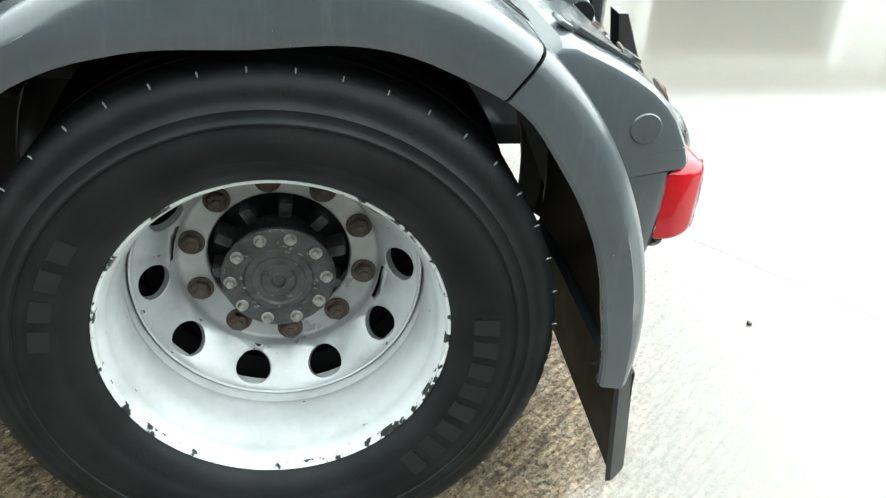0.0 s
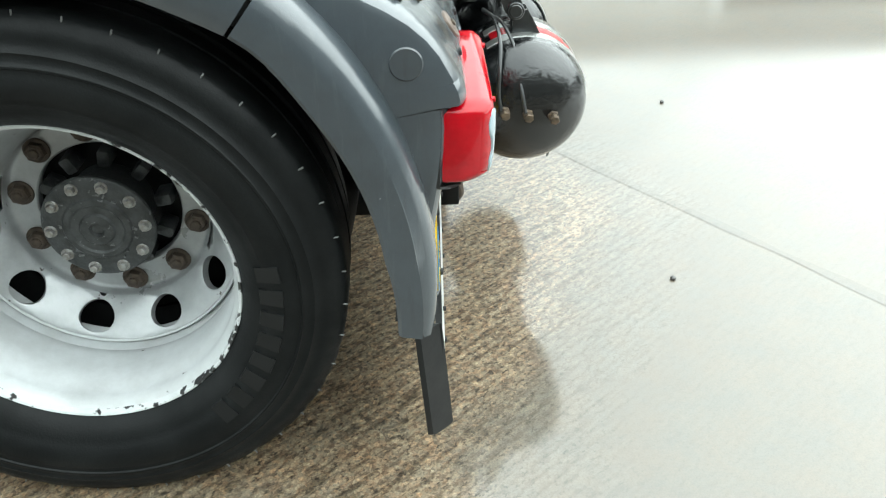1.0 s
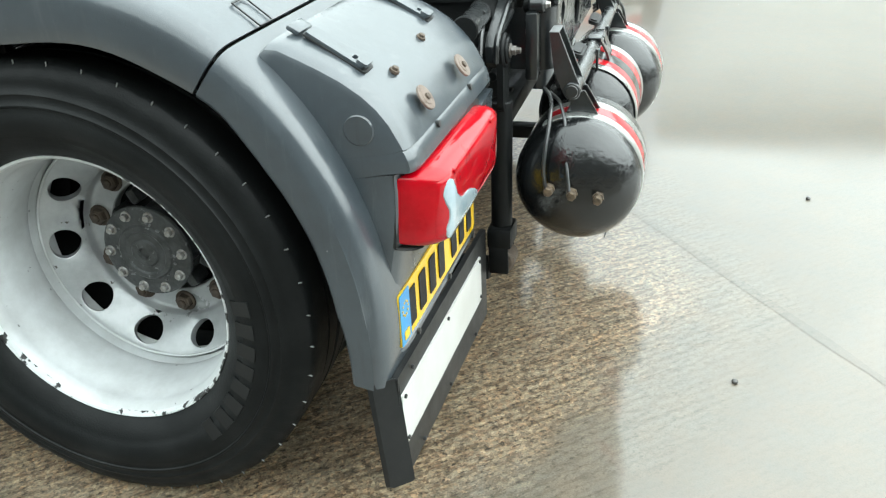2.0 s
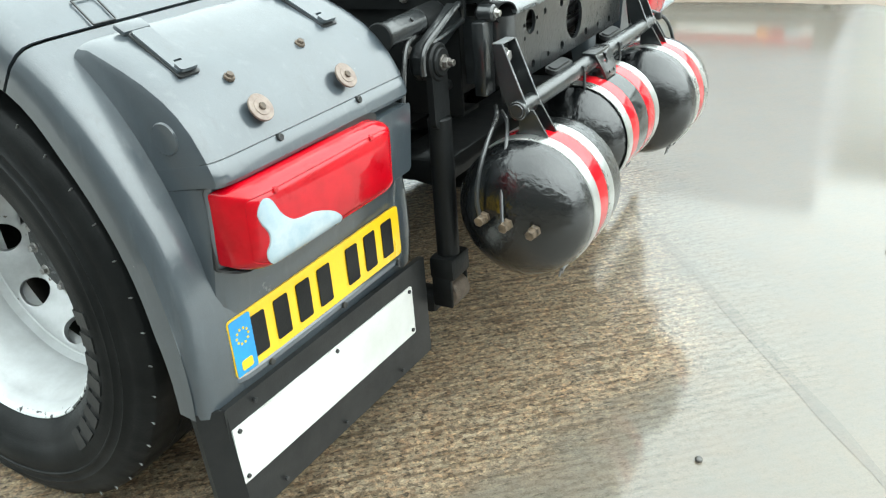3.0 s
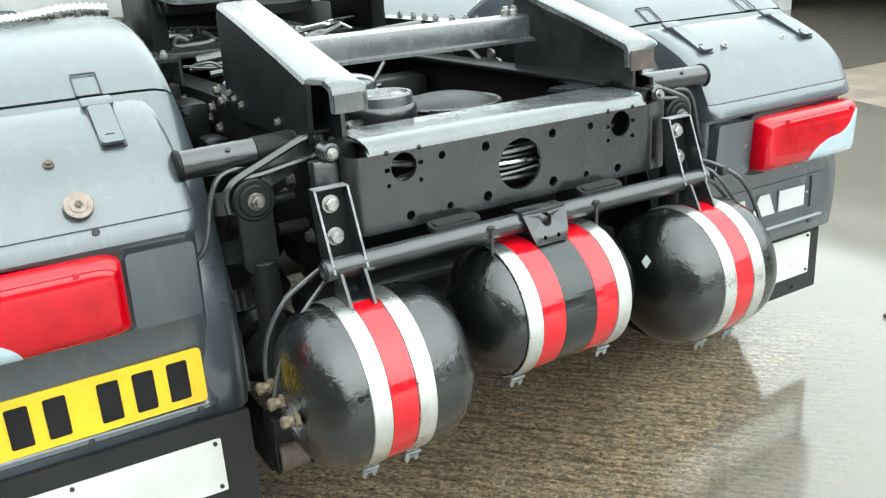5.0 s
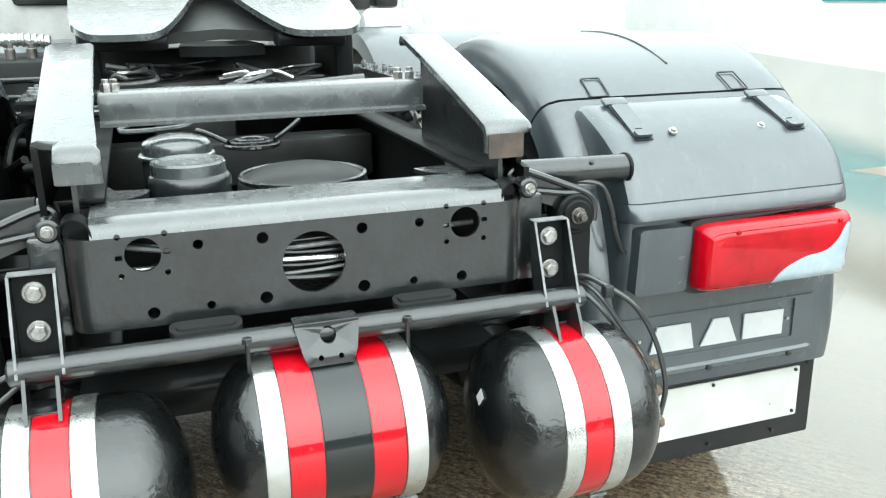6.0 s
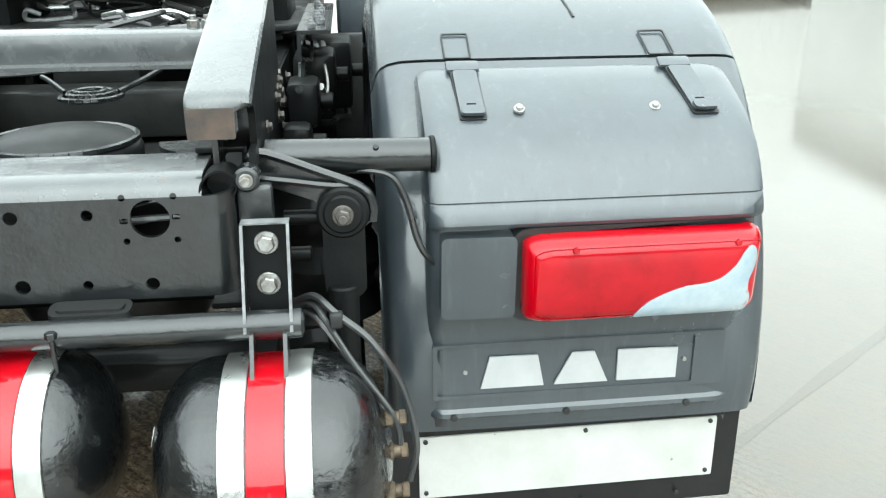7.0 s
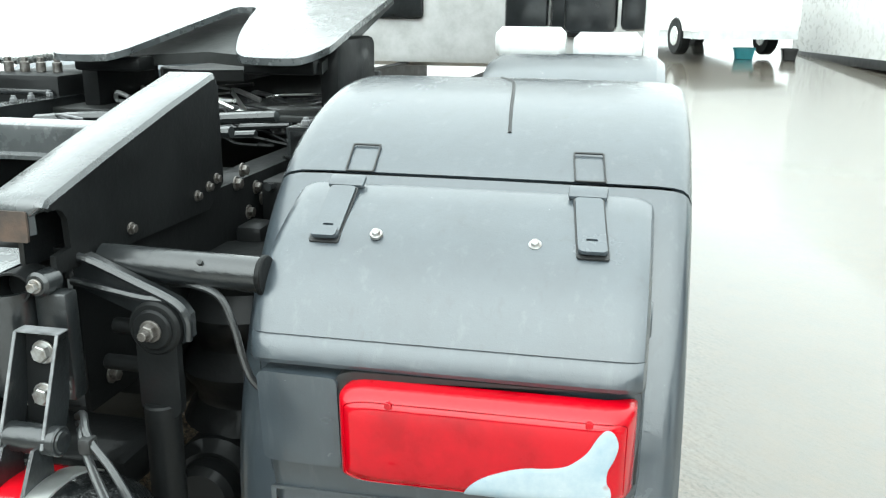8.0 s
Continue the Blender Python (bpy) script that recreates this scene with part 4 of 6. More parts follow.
plate_piece("band_mark", -1.166, -1.140, 0.440, 0.458, YELLOW, 0.0035)
for k in range(10):
    a = 2 * math.pi * k / 10
    plate_piece("band_dot", -1.153 + 0.014 * math.cos(a) - 0.002, -1.153 + 0.014 * math.cos(a) + 0.002, 0.503 + 0.014 * math.sin(a) - 0.002, 0.503 + 0.014 * math.sin(a) + 0.002, YELLOW, 0.0035)
for y in (-1.112, -1.050, -0.988, -0.926, -0.836, -0.774, -0.712):
    plate_piece("plain_bar", y - 0.019, y + 0.019, 0.446, 0.524, INK)

# badge panel on the right, plain blocks in place of the lettering
bm = bmesh.new()
slab(bm, rounded(0.644, 0.452, 1.160, 0.557, 0.004), [rounded(0.652, 0.458, 1.106, 0.551, 0.004)], 0.005, lambda u, v, w: Vector((on_rear(v, u) + 0.0005 + w, u, v)))
frame_ob = part("badge_panel", bm, GREY, truck, "grey badge recess with plain white blocks")
for pts in ([(0.727, 0.470), (0.742, 0.530), (0.826, 0.530), (0.838, 0.470)], [(0.856, 0.470), (0.886, 0.530), (0.926, 0.530), (0.952, 0.470)], [(0.968, 0.470), (0.968, 0.530), (1.076, 0.528), (1.076, 0.469)]):
    bm = bmesh.new()
    slab(bm, pts, [], 0.004, lambda u, v, w: Vector((on_rear(v, u) + 0.002 + w, u, v)))
    part("plain_block", bm, BADGE, frame_ob)
for y in (0.700, 1.090):
    bm = bmesh.new()
    rod(bm, (on_rear(0.5, y), y, 0.503), (on_rear(0.5, y) + 0.006, y, 0.503), 0.004, seg=8)
    part("screw", bm, STEEL, frame_ob)


# ---- frame: rails, rear crossmember, guide ramps
def rail(s):
    bm = bmesh.new()
    y = CY + s * 0.383
    box(bm, (-2.0, y, 0.79), (5.36, 0.010, 0.26), 0.003)
    for z in (0.665, 0.915):
        box(bm, (-2.0, y - s * 0.035, z), (5.36, 0.075, 0.010), 0.003)
    r = part("frame_rail", bm, GREASE_AND_SHADE, truck, "black steel frame rail")
    # clusters of bolts along the web
    first = None
    for k, (x, z) in enumerate([(0.12, 0.937), (0.15, 0.915), (0.06, 0.89), (-0.30, 0.79), (0.10, 0.845), (0.03, 0.86), (-0.10, 0.84), (0.55, 0.80), (0.50, 0.76), (0.10, 0.78), (0.0, 0.80), (-0.2, 0.88), (0.62, 0.70), (0.33, 0.74)]):
        p = (x, y + s * 0.006, z)
        if first is None:
            bm = hexhead(0.011, 0.012)
            bmesh.ops.rotate(bm, cent=(0, 0, 0), matrix=Euler((0, 0, radians(90 * s))).to_matrix(), verts=bm.verts)
            first = part("bolt", bm, DULLBOLT, r)
            first.location = p
        else:
            again(first, p)
    return r


rail(-1)
rail(1)


def guide_ramp(s):
    """Sloping guide for the trailer's nose: folded plate with a rounded tail."""
    y_in, y_out = CY + s * 0.316, CY + s * 0.406
    line = [(0.235, 1.126), (0.245, 1.141), (0.262, 1.142), (0.40, 1.108), (0.60, 1.054), (0.712, 1.0216), (0.722, 1.0188), (0.738, 1.014), (0.752, 1.009), (0.760, 0.999), (0.762, 0.985), (0.762, 0.958)]
    bm = bmesh.new()
    th = 0.010
    rows = []
    for i, (x, z) in enumerate(line):
        a = line[max(i - 1, 0)]
        b = line[min(i + 1, len(line) - 1)]
        d = Vector((b[0] - a[0], b[1] - a[1])).normalized()
        nx, nz = d.y, -d.x
        q = []
        # the left tail is notched on its outer side and flares inwards
        cut = s * ((0.021 if i >= 10 else 0.0) if s > 0 else (0.030 if i >= 6 else 0.0))
        flare = s * (-0.010 if s < 0 and i >= 8 else -0.005 if s < 0 and i >= 5 else 0.0)
        for yy, e in ((y_in + flare, 0.004), (y_in + flare + s * 0.006, 0.0), (y_out - cut - s * 0.012, 0.0), (y_out - cut - s * 0.003, 0.004), (y_out - cut, 0.013)):
            q.append(bm.verts.new((x + nx * e, yy, z + nz * e)))
        for yy in (y_out - cut - s * th, y_in + flare):
            q.append(bm.verts.new((x + nx * 0.016, yy, z + nz * 0.016)))
        rows.append(q)
    m = 7
    for f, g in zip(rows, rows[1:]):
        for k in range(m):
            bm.faces.new((f[k], f[(k + 1) % m], g[(k + 1) % m], g[k]))
    bm.faces.new(rows[0])
    bm.faces.new(rows[-1])
    ramp_ob = part("guide_ramp", bm, RAMPTOP, truck, "worn wet steel guide ramp over the frame rail", 40)
    # tail plate, brown with rust on the right
    bm = bmesh.new()
    slab(bm, rounded(0.318, 0.950 if s > 0 else 0.960, 0.383 if s > 0 else 0.374, 0.9925, 0.003), [], 0.004, lambda u, v, w: Vector((0.7615 + w, CY + s * u, v)))
    part("tail_plate", bm, TAILRUST if s > 0 else RAMPTOP, ramp_ob, "tail plate of the guide ramp, scraped and wet")
    # web plate, with the notch by its tail
    bm = bmesh.new()
    outline = [(0.237, 1.114), (0.247, 1.130), (0.262, 1.131), (0.40, 1.097), (0.60, 1.043), (0.735, 1.004), (0.748, 0.998), (0.748, 0.990), (0.730, 0.990), (0.718, 0.984), (0.710, 0.972), (0.708, 0.930), (0.742, 0.926), (0.742, 0.900), (0.30, 0.895), (0.238, 0.935)]
    if s < 0:
        outline = outline[:5] + [(0.714, 1.010), (0.716, 0.996), (0.712, 0.980), (0.708, 0.930), (0.704, 0.900)] + outline[-2:]
    slab(bm, outline, [], 0.010, lambda u, v, w: Vector((u, y_out - s * (0.001 + w), v)))
    # Darker metal than the ramp puts this side's shade into its colour.
    part("web_plate", bm, GREASE_AND_SHADE, ramp_ob, "black side plate")
    bm = bmesh.new()
    slab(bm, [(0.30, 1.10), (0.60, 1.03), (0.74, 0.995), (0.74, 0.905), (0.30, 0.905)], [], 0.008, lambda u, v, w: Vector((u, y_in + s * (0.03 + w), v)))
    part("inner_plate", bm, BLACK, ramp_ob)
    first = None
    for x, z in ((0.268, 0.948), (0.300, 0.938), (0.345, 0.930), (0.56, 0.922)):
        p = (x, y_out + s * 0.001, z)
        if first is None:
            bm = hexhead(0.0075, 0.008)
            bmesh.ops.rotate(bm, cent=(0, 0, 0), matrix=Euler((0, 0, radians(90 * s))).to_matrix(), verts=bm.verts)
            first = part("web_bolt", bm, DULLBOLT, ramp_ob)
            first.location = p
        else:
            again(first, p)
    return ramp_ob


guide_ramp(-1)
guide_ramp(1)


def crossmember():
    X = 0.795
    holes = [circle(CY, 0.809, 0.052, 28)]
    for dy, z, r in ((-0.081, 0.858, 0.0095), (0.081, 0.858, 0.0095), (0.180, 0.858, 0.008), (-0.180, 0.858, 0.008), (-0.081, 0.758, 0.0105), (0.081, 0.758, 0.0105), (0.168, 0.757, 0.007), (-0.168, 0.757, 0.007), (0.255, 0.755, 0.0095), (-0.255, 0.755, 0.0095)):
        holes.append(circle(CY + dy, z, r, 12))
    for s in (-1, 1):
        y, z = CY + s * 0.262, 0.850
        holes.append(circle(y, z, 0.0268, 32))
        holes += [rounded(y + e * 0.035 - 0.0055, z - 0.004 + e * 0.002, y + e * 0.035 + 0.0055, z + 0.004 + e * 0.002, 0.002, 2) for e in (-1, 1)]
        holes += [circle(y + u * 0.034, z + v * 0.031, 0.0048, 8) for u in (-1, 1) for v in (-1, 1)]
    bm = bmesh.new()
    slab(bm, [(CY - 0.338, 0.733), (CY + 0.338, 0.733), (CY + 0.338, 0.880), (CY - 0.338, 0.880)], holes, 0.008, lambda u, v, w: Vector((X - 0.008 + w, u, v)))
    cm = part("rear_crossmember", bm, BLACK, truck, "black pressed rear crossmember, drilled with round holes", 30)
    # rolled top edge and deck
    bm = bmesh.new()
    prof = [(X, 0.880), (X - 0.002, 0.887), (X - 0.006, 0.894), (X - 0.013, 0.900), (X - 0.024, 0.9045), (X - 0.04, 0.9065), (X - 0.135, 0.908), (X - 0.135, 0.898), (X - 0.03, 0.897), (X - 0.012, 0.890), (X - 0.008, 0.880)]
    ys = [-0.334, -0.325, 0.325, 0.334]
    rows = [[bm.verts.new((x - (0.004 if abs(y) > 0.34 else 0) - (0.010 if abs(y) > 0.38 else 0), CY + y, z)) for x, z in prof] for y in ys]
    n = len(prof)
    for f, g in zip(rows, rows[1:]):
        for k in range(n):
            bm.faces.new((f[k], f[(k + 1) % n], g[(k + 1) % n], g[k]))
    bm.faces.new(rows[0])
    bm.faces.new(rows[-1])
    part("top_flange", bm, RAMPTOP, cm, "wet top flange")
    for s in (-1, 1):
        # folded ends
        bm = bmesh.new()
        fold = [(X - 0.036 + 0.036 * math.cos(a), 0.338 + 0.036 * math.sin(a)) for a in [radians(9 * i) for i in range(11)]] + [(X - 0.11, 0.374)]
        inner = [(X - 0.036 + 0.028 * math.cos(a), 0.338 + 0.028 * math.sin(a)) for a in [radians(9 * i) for i in range(11)]] + [(X - 0.11, 0.366)]
        slab(bm, fold + inner[::-1], [], 0.147, lambda u, v, w: Vector((u, CY + s * v, 0.733 + w)))
        part("folded_end", bm, BLACK, cm)
        bm = bmesh.new()
        slab(bm, [(0.50, 0.905), (0.66, 0.905), (0.66, 0.912), (0.50, 0.912)], [], 0.06, lambda u, v, w: Vector((u, CY + s * (0.325 + w - max(0, u - 0.56) * 0.45), v)))
        part("web_gusset", bm, BLACK, cm)
    bm = bmesh.new()
    box(bm, (X - 0.06, CY, 0.735), (0.11, 0.66, 0.008), 0.002)
    part("bottom_flange", bm, BLACK, cm)
    for s in (-1, 1):
        bm = bmesh.new()
        arc = [(0.575 + 0.080 * math.sin(a), 0.240 + 0.080 * (1 - math.cos(a))) for a in [radians(90 - 10 * i) for i in range(10)]]
        slab(bm, [(0.664, 0.325), (0.664, 0.225)] + arc + [(0.560, 0.325)], [], 0.008, lambda u, v, w: Vector((u, CY + s * v, 0.898 + w)))
        part("deck_corner", bm, BLACK, cm, "wet rounded corner plate of the deck")
    for s in (-1, 1):
        # open tube end in the corner of the flange
        bm = bmesh.new()
        slab(bm, circle(0, 0, 0.0245, 28), [circle(0, 0, 0.0215, 24)], 0.05, lambda u, v, w: Vector((X - 0.064 + w - u * s * 0.55, CY + s * 0.355 + u, 0.886 + v)))
        boss = part("end_tube", bm, GREASE_AND_SHADE, cm, "open end of a black tube")
        # Dark disc stands in for the shade inside the tube.
        bm = bmesh.new()
        rod(bm, (X - 0.056, CY + s * 0.355, 0.886), (X - 0.040, CY + s * 0.355, 0.886), 0.0212, seg=20)
        part("tube_dark_disc", bm, GREASE_AND_SHADE, boss)
        bm = hexhead(0.0075, 0.010)
        bmesh.ops.translate(bm, vec=(X - 0.02, CY + s * 0.392, 0.893), verts=bm.verts)
        part("bolt", bm, STEEL, cm)
        bm = bmesh.new()
        rod(bm, (X - 0.06, CY + s * 0.392, 0.893), (X - 0.022, CY + s * 0.392, 0.893), 0.018, seg=20, bevel=0.004)
        box(bm, (X - 0.05, CY + s * 0.40, 0.80), (0.03, 0.05, 0.16), 0.006)
        part("mount", bm, BLACK, cm)


crossmember()
# Added plate stops bright ground from showing through the crossmember's holes.
bm = bmesh.new()
box(bm, (0.655, CY, 0.80), (0.012, 0.70, 0.20), 0.003)
part("hole_backing", bm, LIFTED_BLACK, truck, "dark plate added behind the crossmember holes to keep them dark")
random.seed(11)
for k in range(7):
    z = 0.772 + 0.011 * k
    bm = bmesh.new()
    hose(bm, [(0.735 + random.uniform(-0.03, 0.03), CY - 0.30, z + random.uniform(-0.02, 0.03)), (0.745, CY - 0.15, z + random.uniform(-0.015, 0.015)), (0.755, CY, z), (0.745, CY + 0.15, z + random.uniform(-0.015, 0.015)), (0.73, CY + 0.30, z + random.uniform(-0.02, 0.03))], random.choice((0.002, 0.003, 0.005)), 6)
    part("wire", bm, (HOSE, EDGE, HOSE, STRAP, HOSE, EDGE, HOSE)[k], truck)


# ---- bar with the tank hangers
BX, BZ = 0.847, 0.708
bm = bmesh.new()
rod(bm, (BX, CY - 0.462, BZ), (BX, CY + 0.462, BZ), 0.0205, seg=28, bevel=0.002)
bar = part("hanger_bar", bm, BLACK, truck, "black tube carrying the air tanks")
for y in (CY - 0.462, CY + 0.462):
    bm = bmesh.new()
    rod(bm, (BX, y - 0.002, BZ), (BX, y + 0.002, BZ), 0.0155, seg=20)
    part("end_plug", bm, BLACK, bar)
for y in (CY - 0.181, CY + 0.176):
    bm = bmesh.new()
    slab(bm, rounded(-0.055, -0.015, 0.055, 0.015, 0.012), [], 0.010, lambda u, v, w: Vector((BX - 0.020 + v, y + u, BZ + 0.019 + w - v * 0.3)))
    slab(bm, rounded(-0.046, -0.010, 0.046, 0.010, 0.009), [], 0.004, lambda u, v, w: Vector((BX - 0.020 + v, y + u, BZ + 0.029 + w - v * 0.3)))
    part("rubber_pad", bm, FLAP, bar, "black oval pad")
# middle bracket
bm = bmesh.new()
def mb(u, v, w):
    x = BX + 0.020 + (0.020 * min(1, max(0, (0.712 - v) / 0.03))) if v < 0.722 else BX + 0.016
    return Vector((x + w, CY + u, v))
slab(bm, [(-0.052, 0.728), (-0.044, 0.690), (-0.036, 0.668), (0.036, 0.668), (0.044, 0.690), (0.052, 0.728)], [circle(-0.016, 0.681, 0.0045, 10), circle(0.016, 0.681, 0.0045, 10), circle(0.0, 0.712, 0.013, 16)], 0.006, mb)
box(bm, (BX + 0.004, CY, 0.730), (0.036, 0.104, 0.006), 0.002)
mbo = part("middle_bracket", bm, BLACK, bar, "black steel bracket plate with holes")
bm = bmesh.new()
box(bm, (BX + 0.034, CY, 0.659), (0.010, 0.070, 0.026), 0.003)
part("foot", bm, BLACK, mbo)


def hanger(y):
    """Folded channel with two bolts, and the strap ears below the bar."""
    bm = bmesh.new()
    w = 0.033
    for e in (-1, 1):
        slab(bm, [(0.792, 0.842), (0.813, 0.842), (0.868, 0.705), (0.825, 0.700), (0.805, 0.75)], [], 0.0034, lambda u, v, k: Vector((u, y + e * (w - 0.0034 + k), v)))
    h = part("hanger", bm, BLACK, bar, "black channel hanger with two zinc bolts", 30)
    # Separate darker plate: the channel's inner shade is in its colour.
    bm = bmesh.new()
    slab(bm, [(-w + 0.004, 0.715), (w - 0.004, 0.715), (w - 0.004, 0.840), (-w + 0.004, 0.840)], [], 0.005, lambda u, v, k: Vector((0.791 + k + (0.845 - v) * 0.13, y + u, v)))
    part("back_plate", bm, GREASE_AND_SHADE, h, "black back of the channel, its shade put into the colour")
    # pale strips put the light catching the flange edges into colour
    bm = bmesh.new()
    for e in (-1, 1):
        slab(bm, [(0.8132, 0.842), (0.8152, 0.842), (0.8700, 0.705), (0.8680, 0.705)], [], 0.0042, lambda u, v, k: Vector((u, y + e * (w - 0.0038 + k), v)))
    box(bm, (0.803, y, 0.8425), (0.022, 2 * w, 0.002))
    part("edge_highlight", bm, EDGE, h)
    for z in (0.812, 0.754):
        bm = hexhead(0.0125, 0.012)
        bmesh.ops.translate(bm, vec=(0.799 + (0.845 - z) * 0.13, y, z), verts=bm.verts)
        part("bolt", bm, STEEL, h)
    # ears below
    bm = bmesh.new()
    for e in (-1, 1):
        slab(bm, [(0.842, 0.706), (0.873, 0.706), (0.905, 0.650), (0.87, 0.640), (0.842, 0.650)], [], 0.005, lambda u, v, k: Vector((u, y + e * (0.025 - 0.005 + k), v)))
        slab(bm, [(0.8735, 0.706), (0.8755, 0.706), (0.9072, 0.650), (0.9052, 0.650)], [], 0.0056, lambda u, v, k: Vector((u, y + e * (0.025 - 0.0053 + k), v)))
    box(bm, (0.858, y, 0.652), (0.05, 0.05, 0.006), 0.002)
    part("strap_ear", bm, BLACK, h)
    return h


hanger(CY - 0.418)
hanger(CY + 0.416)


# ---- tanks
def air_tank(y, half, z, bands, label, dome=0.085, r=0.150, x=0.868):
    t = None
    bm = bmesh.new()
    prof = []
    for i in range(9):
        a = math.pi / 2 * i / 8
        prof.append((max(r * math.sin(a), 0.002), y - half - dome * math.cos(a) + dome))
    prof += [(r, y - half + dome + 0.004), (r + 0.0012, y - half + dome + 0.010), (r + 0.0012, y + half - dome - 0.010), (r, y + half - dome - 0.004)]
    for i in range(8, -1, -1):
        a = math.pi / 2 * i / 8
        prof.append((max(r * math.sin(a), 0.002), y + half + dome * math.cos(a) - dome))
    L = lathe(bm, prof, 72, (x, z))
    cap(bm, L[0])
    cap(bm, L[-1])
    t = part("air_tank", bm, TANKP, truck, label, 50)
    for y0, y1, mat, name, lift in bands:
        bm = bmesh.new()
        n = 64
        rows = []
        for i in range(n + 1):
            a = radians(-72 + 197 * i / n) if mat is not TAPE and mat is not TAPEDARK else radians(-70 + 190 * i / n)
            row = []
            for yy, rr in ((y0, r + 0.001), (y0 + 0.001, r + lift), ((y0 + y1) / 2, r + lift + 0.0006), (y1 - 0.001, r + lift), (y1, r + 0.001)):
                row.append(bm.verts.new((x + rr * math.cos(a), yy, z + rr * math.sin(a))))
            rows.append(row)
        for f, g in zip(rows, rows[1:]):
            for k in range(4):
                bm.faces.new((f[k], f[k + 1], g[k + 1], g[k]))
        part(name, bm, mat, t)
    # clamp tails under the straps
    for y0, y1, mat, name, lift in bands:
        if mat is STRAP:
            ym = (y0 + y1) / 2
            a = radians(-62)
            c = Vector((x + (r + 0.004) * math.cos(a), ym, z + (r + 0.004) * math.sin(a)))
            bm = bmesh.new()
            slab(bm, [(-0.0145, 0.014), (0.0145, 0.014), (0.0145, -0.020), (0.011, -0.026), (0.007, -0.026), (0.005, -0.017), (-0.005, -0.017), (-0.007, -0.026), (-0.011, -0.026), (-0.0145, -0.020)],
                 [rounded(-0.006, -0.012, 0.006, 0.0, 0.002)], 0.003, lambda u, v, w: c + Vector((w + 0.25 * v, u, v)))
            rod(bm, c + Vector((0.004, -0.016, -0.004)), c + Vector((0.004, 0.016, -0.004)), 0.003, seg=8)
            part("strap_buckle", bm, EDGE, t)
    return t


def strap_set(c, red=0.0245, white=0.036):
    return [(c - red - white, c - red - 0.001, STRAP, "steel_strap", 0.0035), (c - red, c + red, TAPE, "red_tape", 0.0022), (c + red + 0.001, c + red + white, STRAP, "steel_strap", 0.0035)]


CL, CR = CY - 0.396, CY + 0.412
left_tank = air_tank(CL, 0.176, 0.500, strap_set(CL - 0.014), "black air tank with red tape between two steel straps")
right_tank = air_tank(CR, 0.168, 0.506, strap_set(CR), "black air tank with red tape and a white sticker")
MY = CY + 0.004
mid_tank = air_tank(MY, 0.196, 0.539, [(MY - 0.127, MY - 0.092, STRAP, "steel_strap", 0.0035), (MY - 0.091, MY - 0.038, TAPE, "red_tape", 0.0022), (MY - 0.037, MY + 0.037, TAPEDARK, "dark_tape", 0.0018),
            (MY + 0.038, MY + 0.091, TAPE, "red_tape", 0.0022), (MY + 0.092, MY + 0.127, STRAP, "steel_strap", 0.0035)], "black air tank with two red tapes and steel straps", r=0.133, x=0.842)
for y in (MY - 0.129, MY + 0.129):
    bm = bmesh.new()
    rod(bm, (0.868, y, 0.715), (0.868, y, 0.655), 0.0038, seg=8)
    rod(bm, (0.868, y, 0.712), (0.868, y, 0.722), 0.008, seg=6)
    part("hold_down_stud", bm, BLACK, mid_tank)
# sticker on the right tank's dome
bm = bmesh.new()
k = (0.085 - 0.0085) / 0.085
rad = 0.150 * math.sqrt(1 - k * k)
ang = radians(28) + 0.095 / 0.13
spot = Vector((0.868 + rad * math.cos(ang), CR - 0.168 + 0.0085, 0.506 + rad * math.sin(ang)))
out = Vector(((spot.x - 0.868) / 0.150 ** 2, (spot.y - (CR - 0.168 + 0.085)) / 0.085 ** 2, (spot.z - 0.506) / 0.150 ** 2)).normalized()
e1 = out.cross(Vector((0, 0, 1))).normalized()
e2 = out.cross(e1).normalized()
slab(bm, [(-0.012, -0.003), (0.003, -0.014), (0.012, 0.004), (-0.003, 0.015)], [], 0.0008, lambda u, v, w: spot + e1 * u + e2 * v + out * (w + 0.0012))
part("sticker", bm, SILVER, right_tank, "small white sticker")


def fitting(p, d, parent):
    bm = bmesh.new()
    p, d = Vector(p), Vector(d).normalized()
    rod(bm, p, p + d * 0.012, 0.0135, seg=6, bevel=0.002)
    rod(bm, p + d * 0.010, p + d * 0.026, 0.0095, seg=12)
    rod(bm, p + d * 0.020, p + d * 0.032, 0.0115, seg=6, bevel=0.002)
    return part("fitting", bm, BRASS, parent, "tarnished brass fitting")


for x, z in ((0.814, 0.508), (0.868, 0.501), (0.928, 0.494)):
    fitting((x, CL - 0.170, z), (0, -1, 0), left_tank)
for x, z in ((0.885, 0.57), (0.90, 0.525), (0.915, 0.47)):
    fitting((x, CR + 0.156, z), (0, 1, 0), right_tank)


def air_hose(pts, r, label, mat=None):
    bm = bmesh.new()
    hose(bm, pts, r, 8)
    return part("air_hose", bm, mat or HOSE, truck, label)


air_hose([(0.775, -0.43, 0.700), (0.798, -0.476, 0.690), (0.806, -0.538, 0.658), (0.802, -0.574, 0.604), (0.800, -0.588, 0.548), (0.808, -0.592, 0.505)], 0.0048, "black air hose to the tank")
air_hose([(0.79, -0.43, 0.690), (0.82, -0.47, 0.676), (0.842, -0.53, 0.632), (0.852, -0.576, 0.565), (0.862, -0.600, 0.508)], 0.0042, "thin black air hose to the tank")
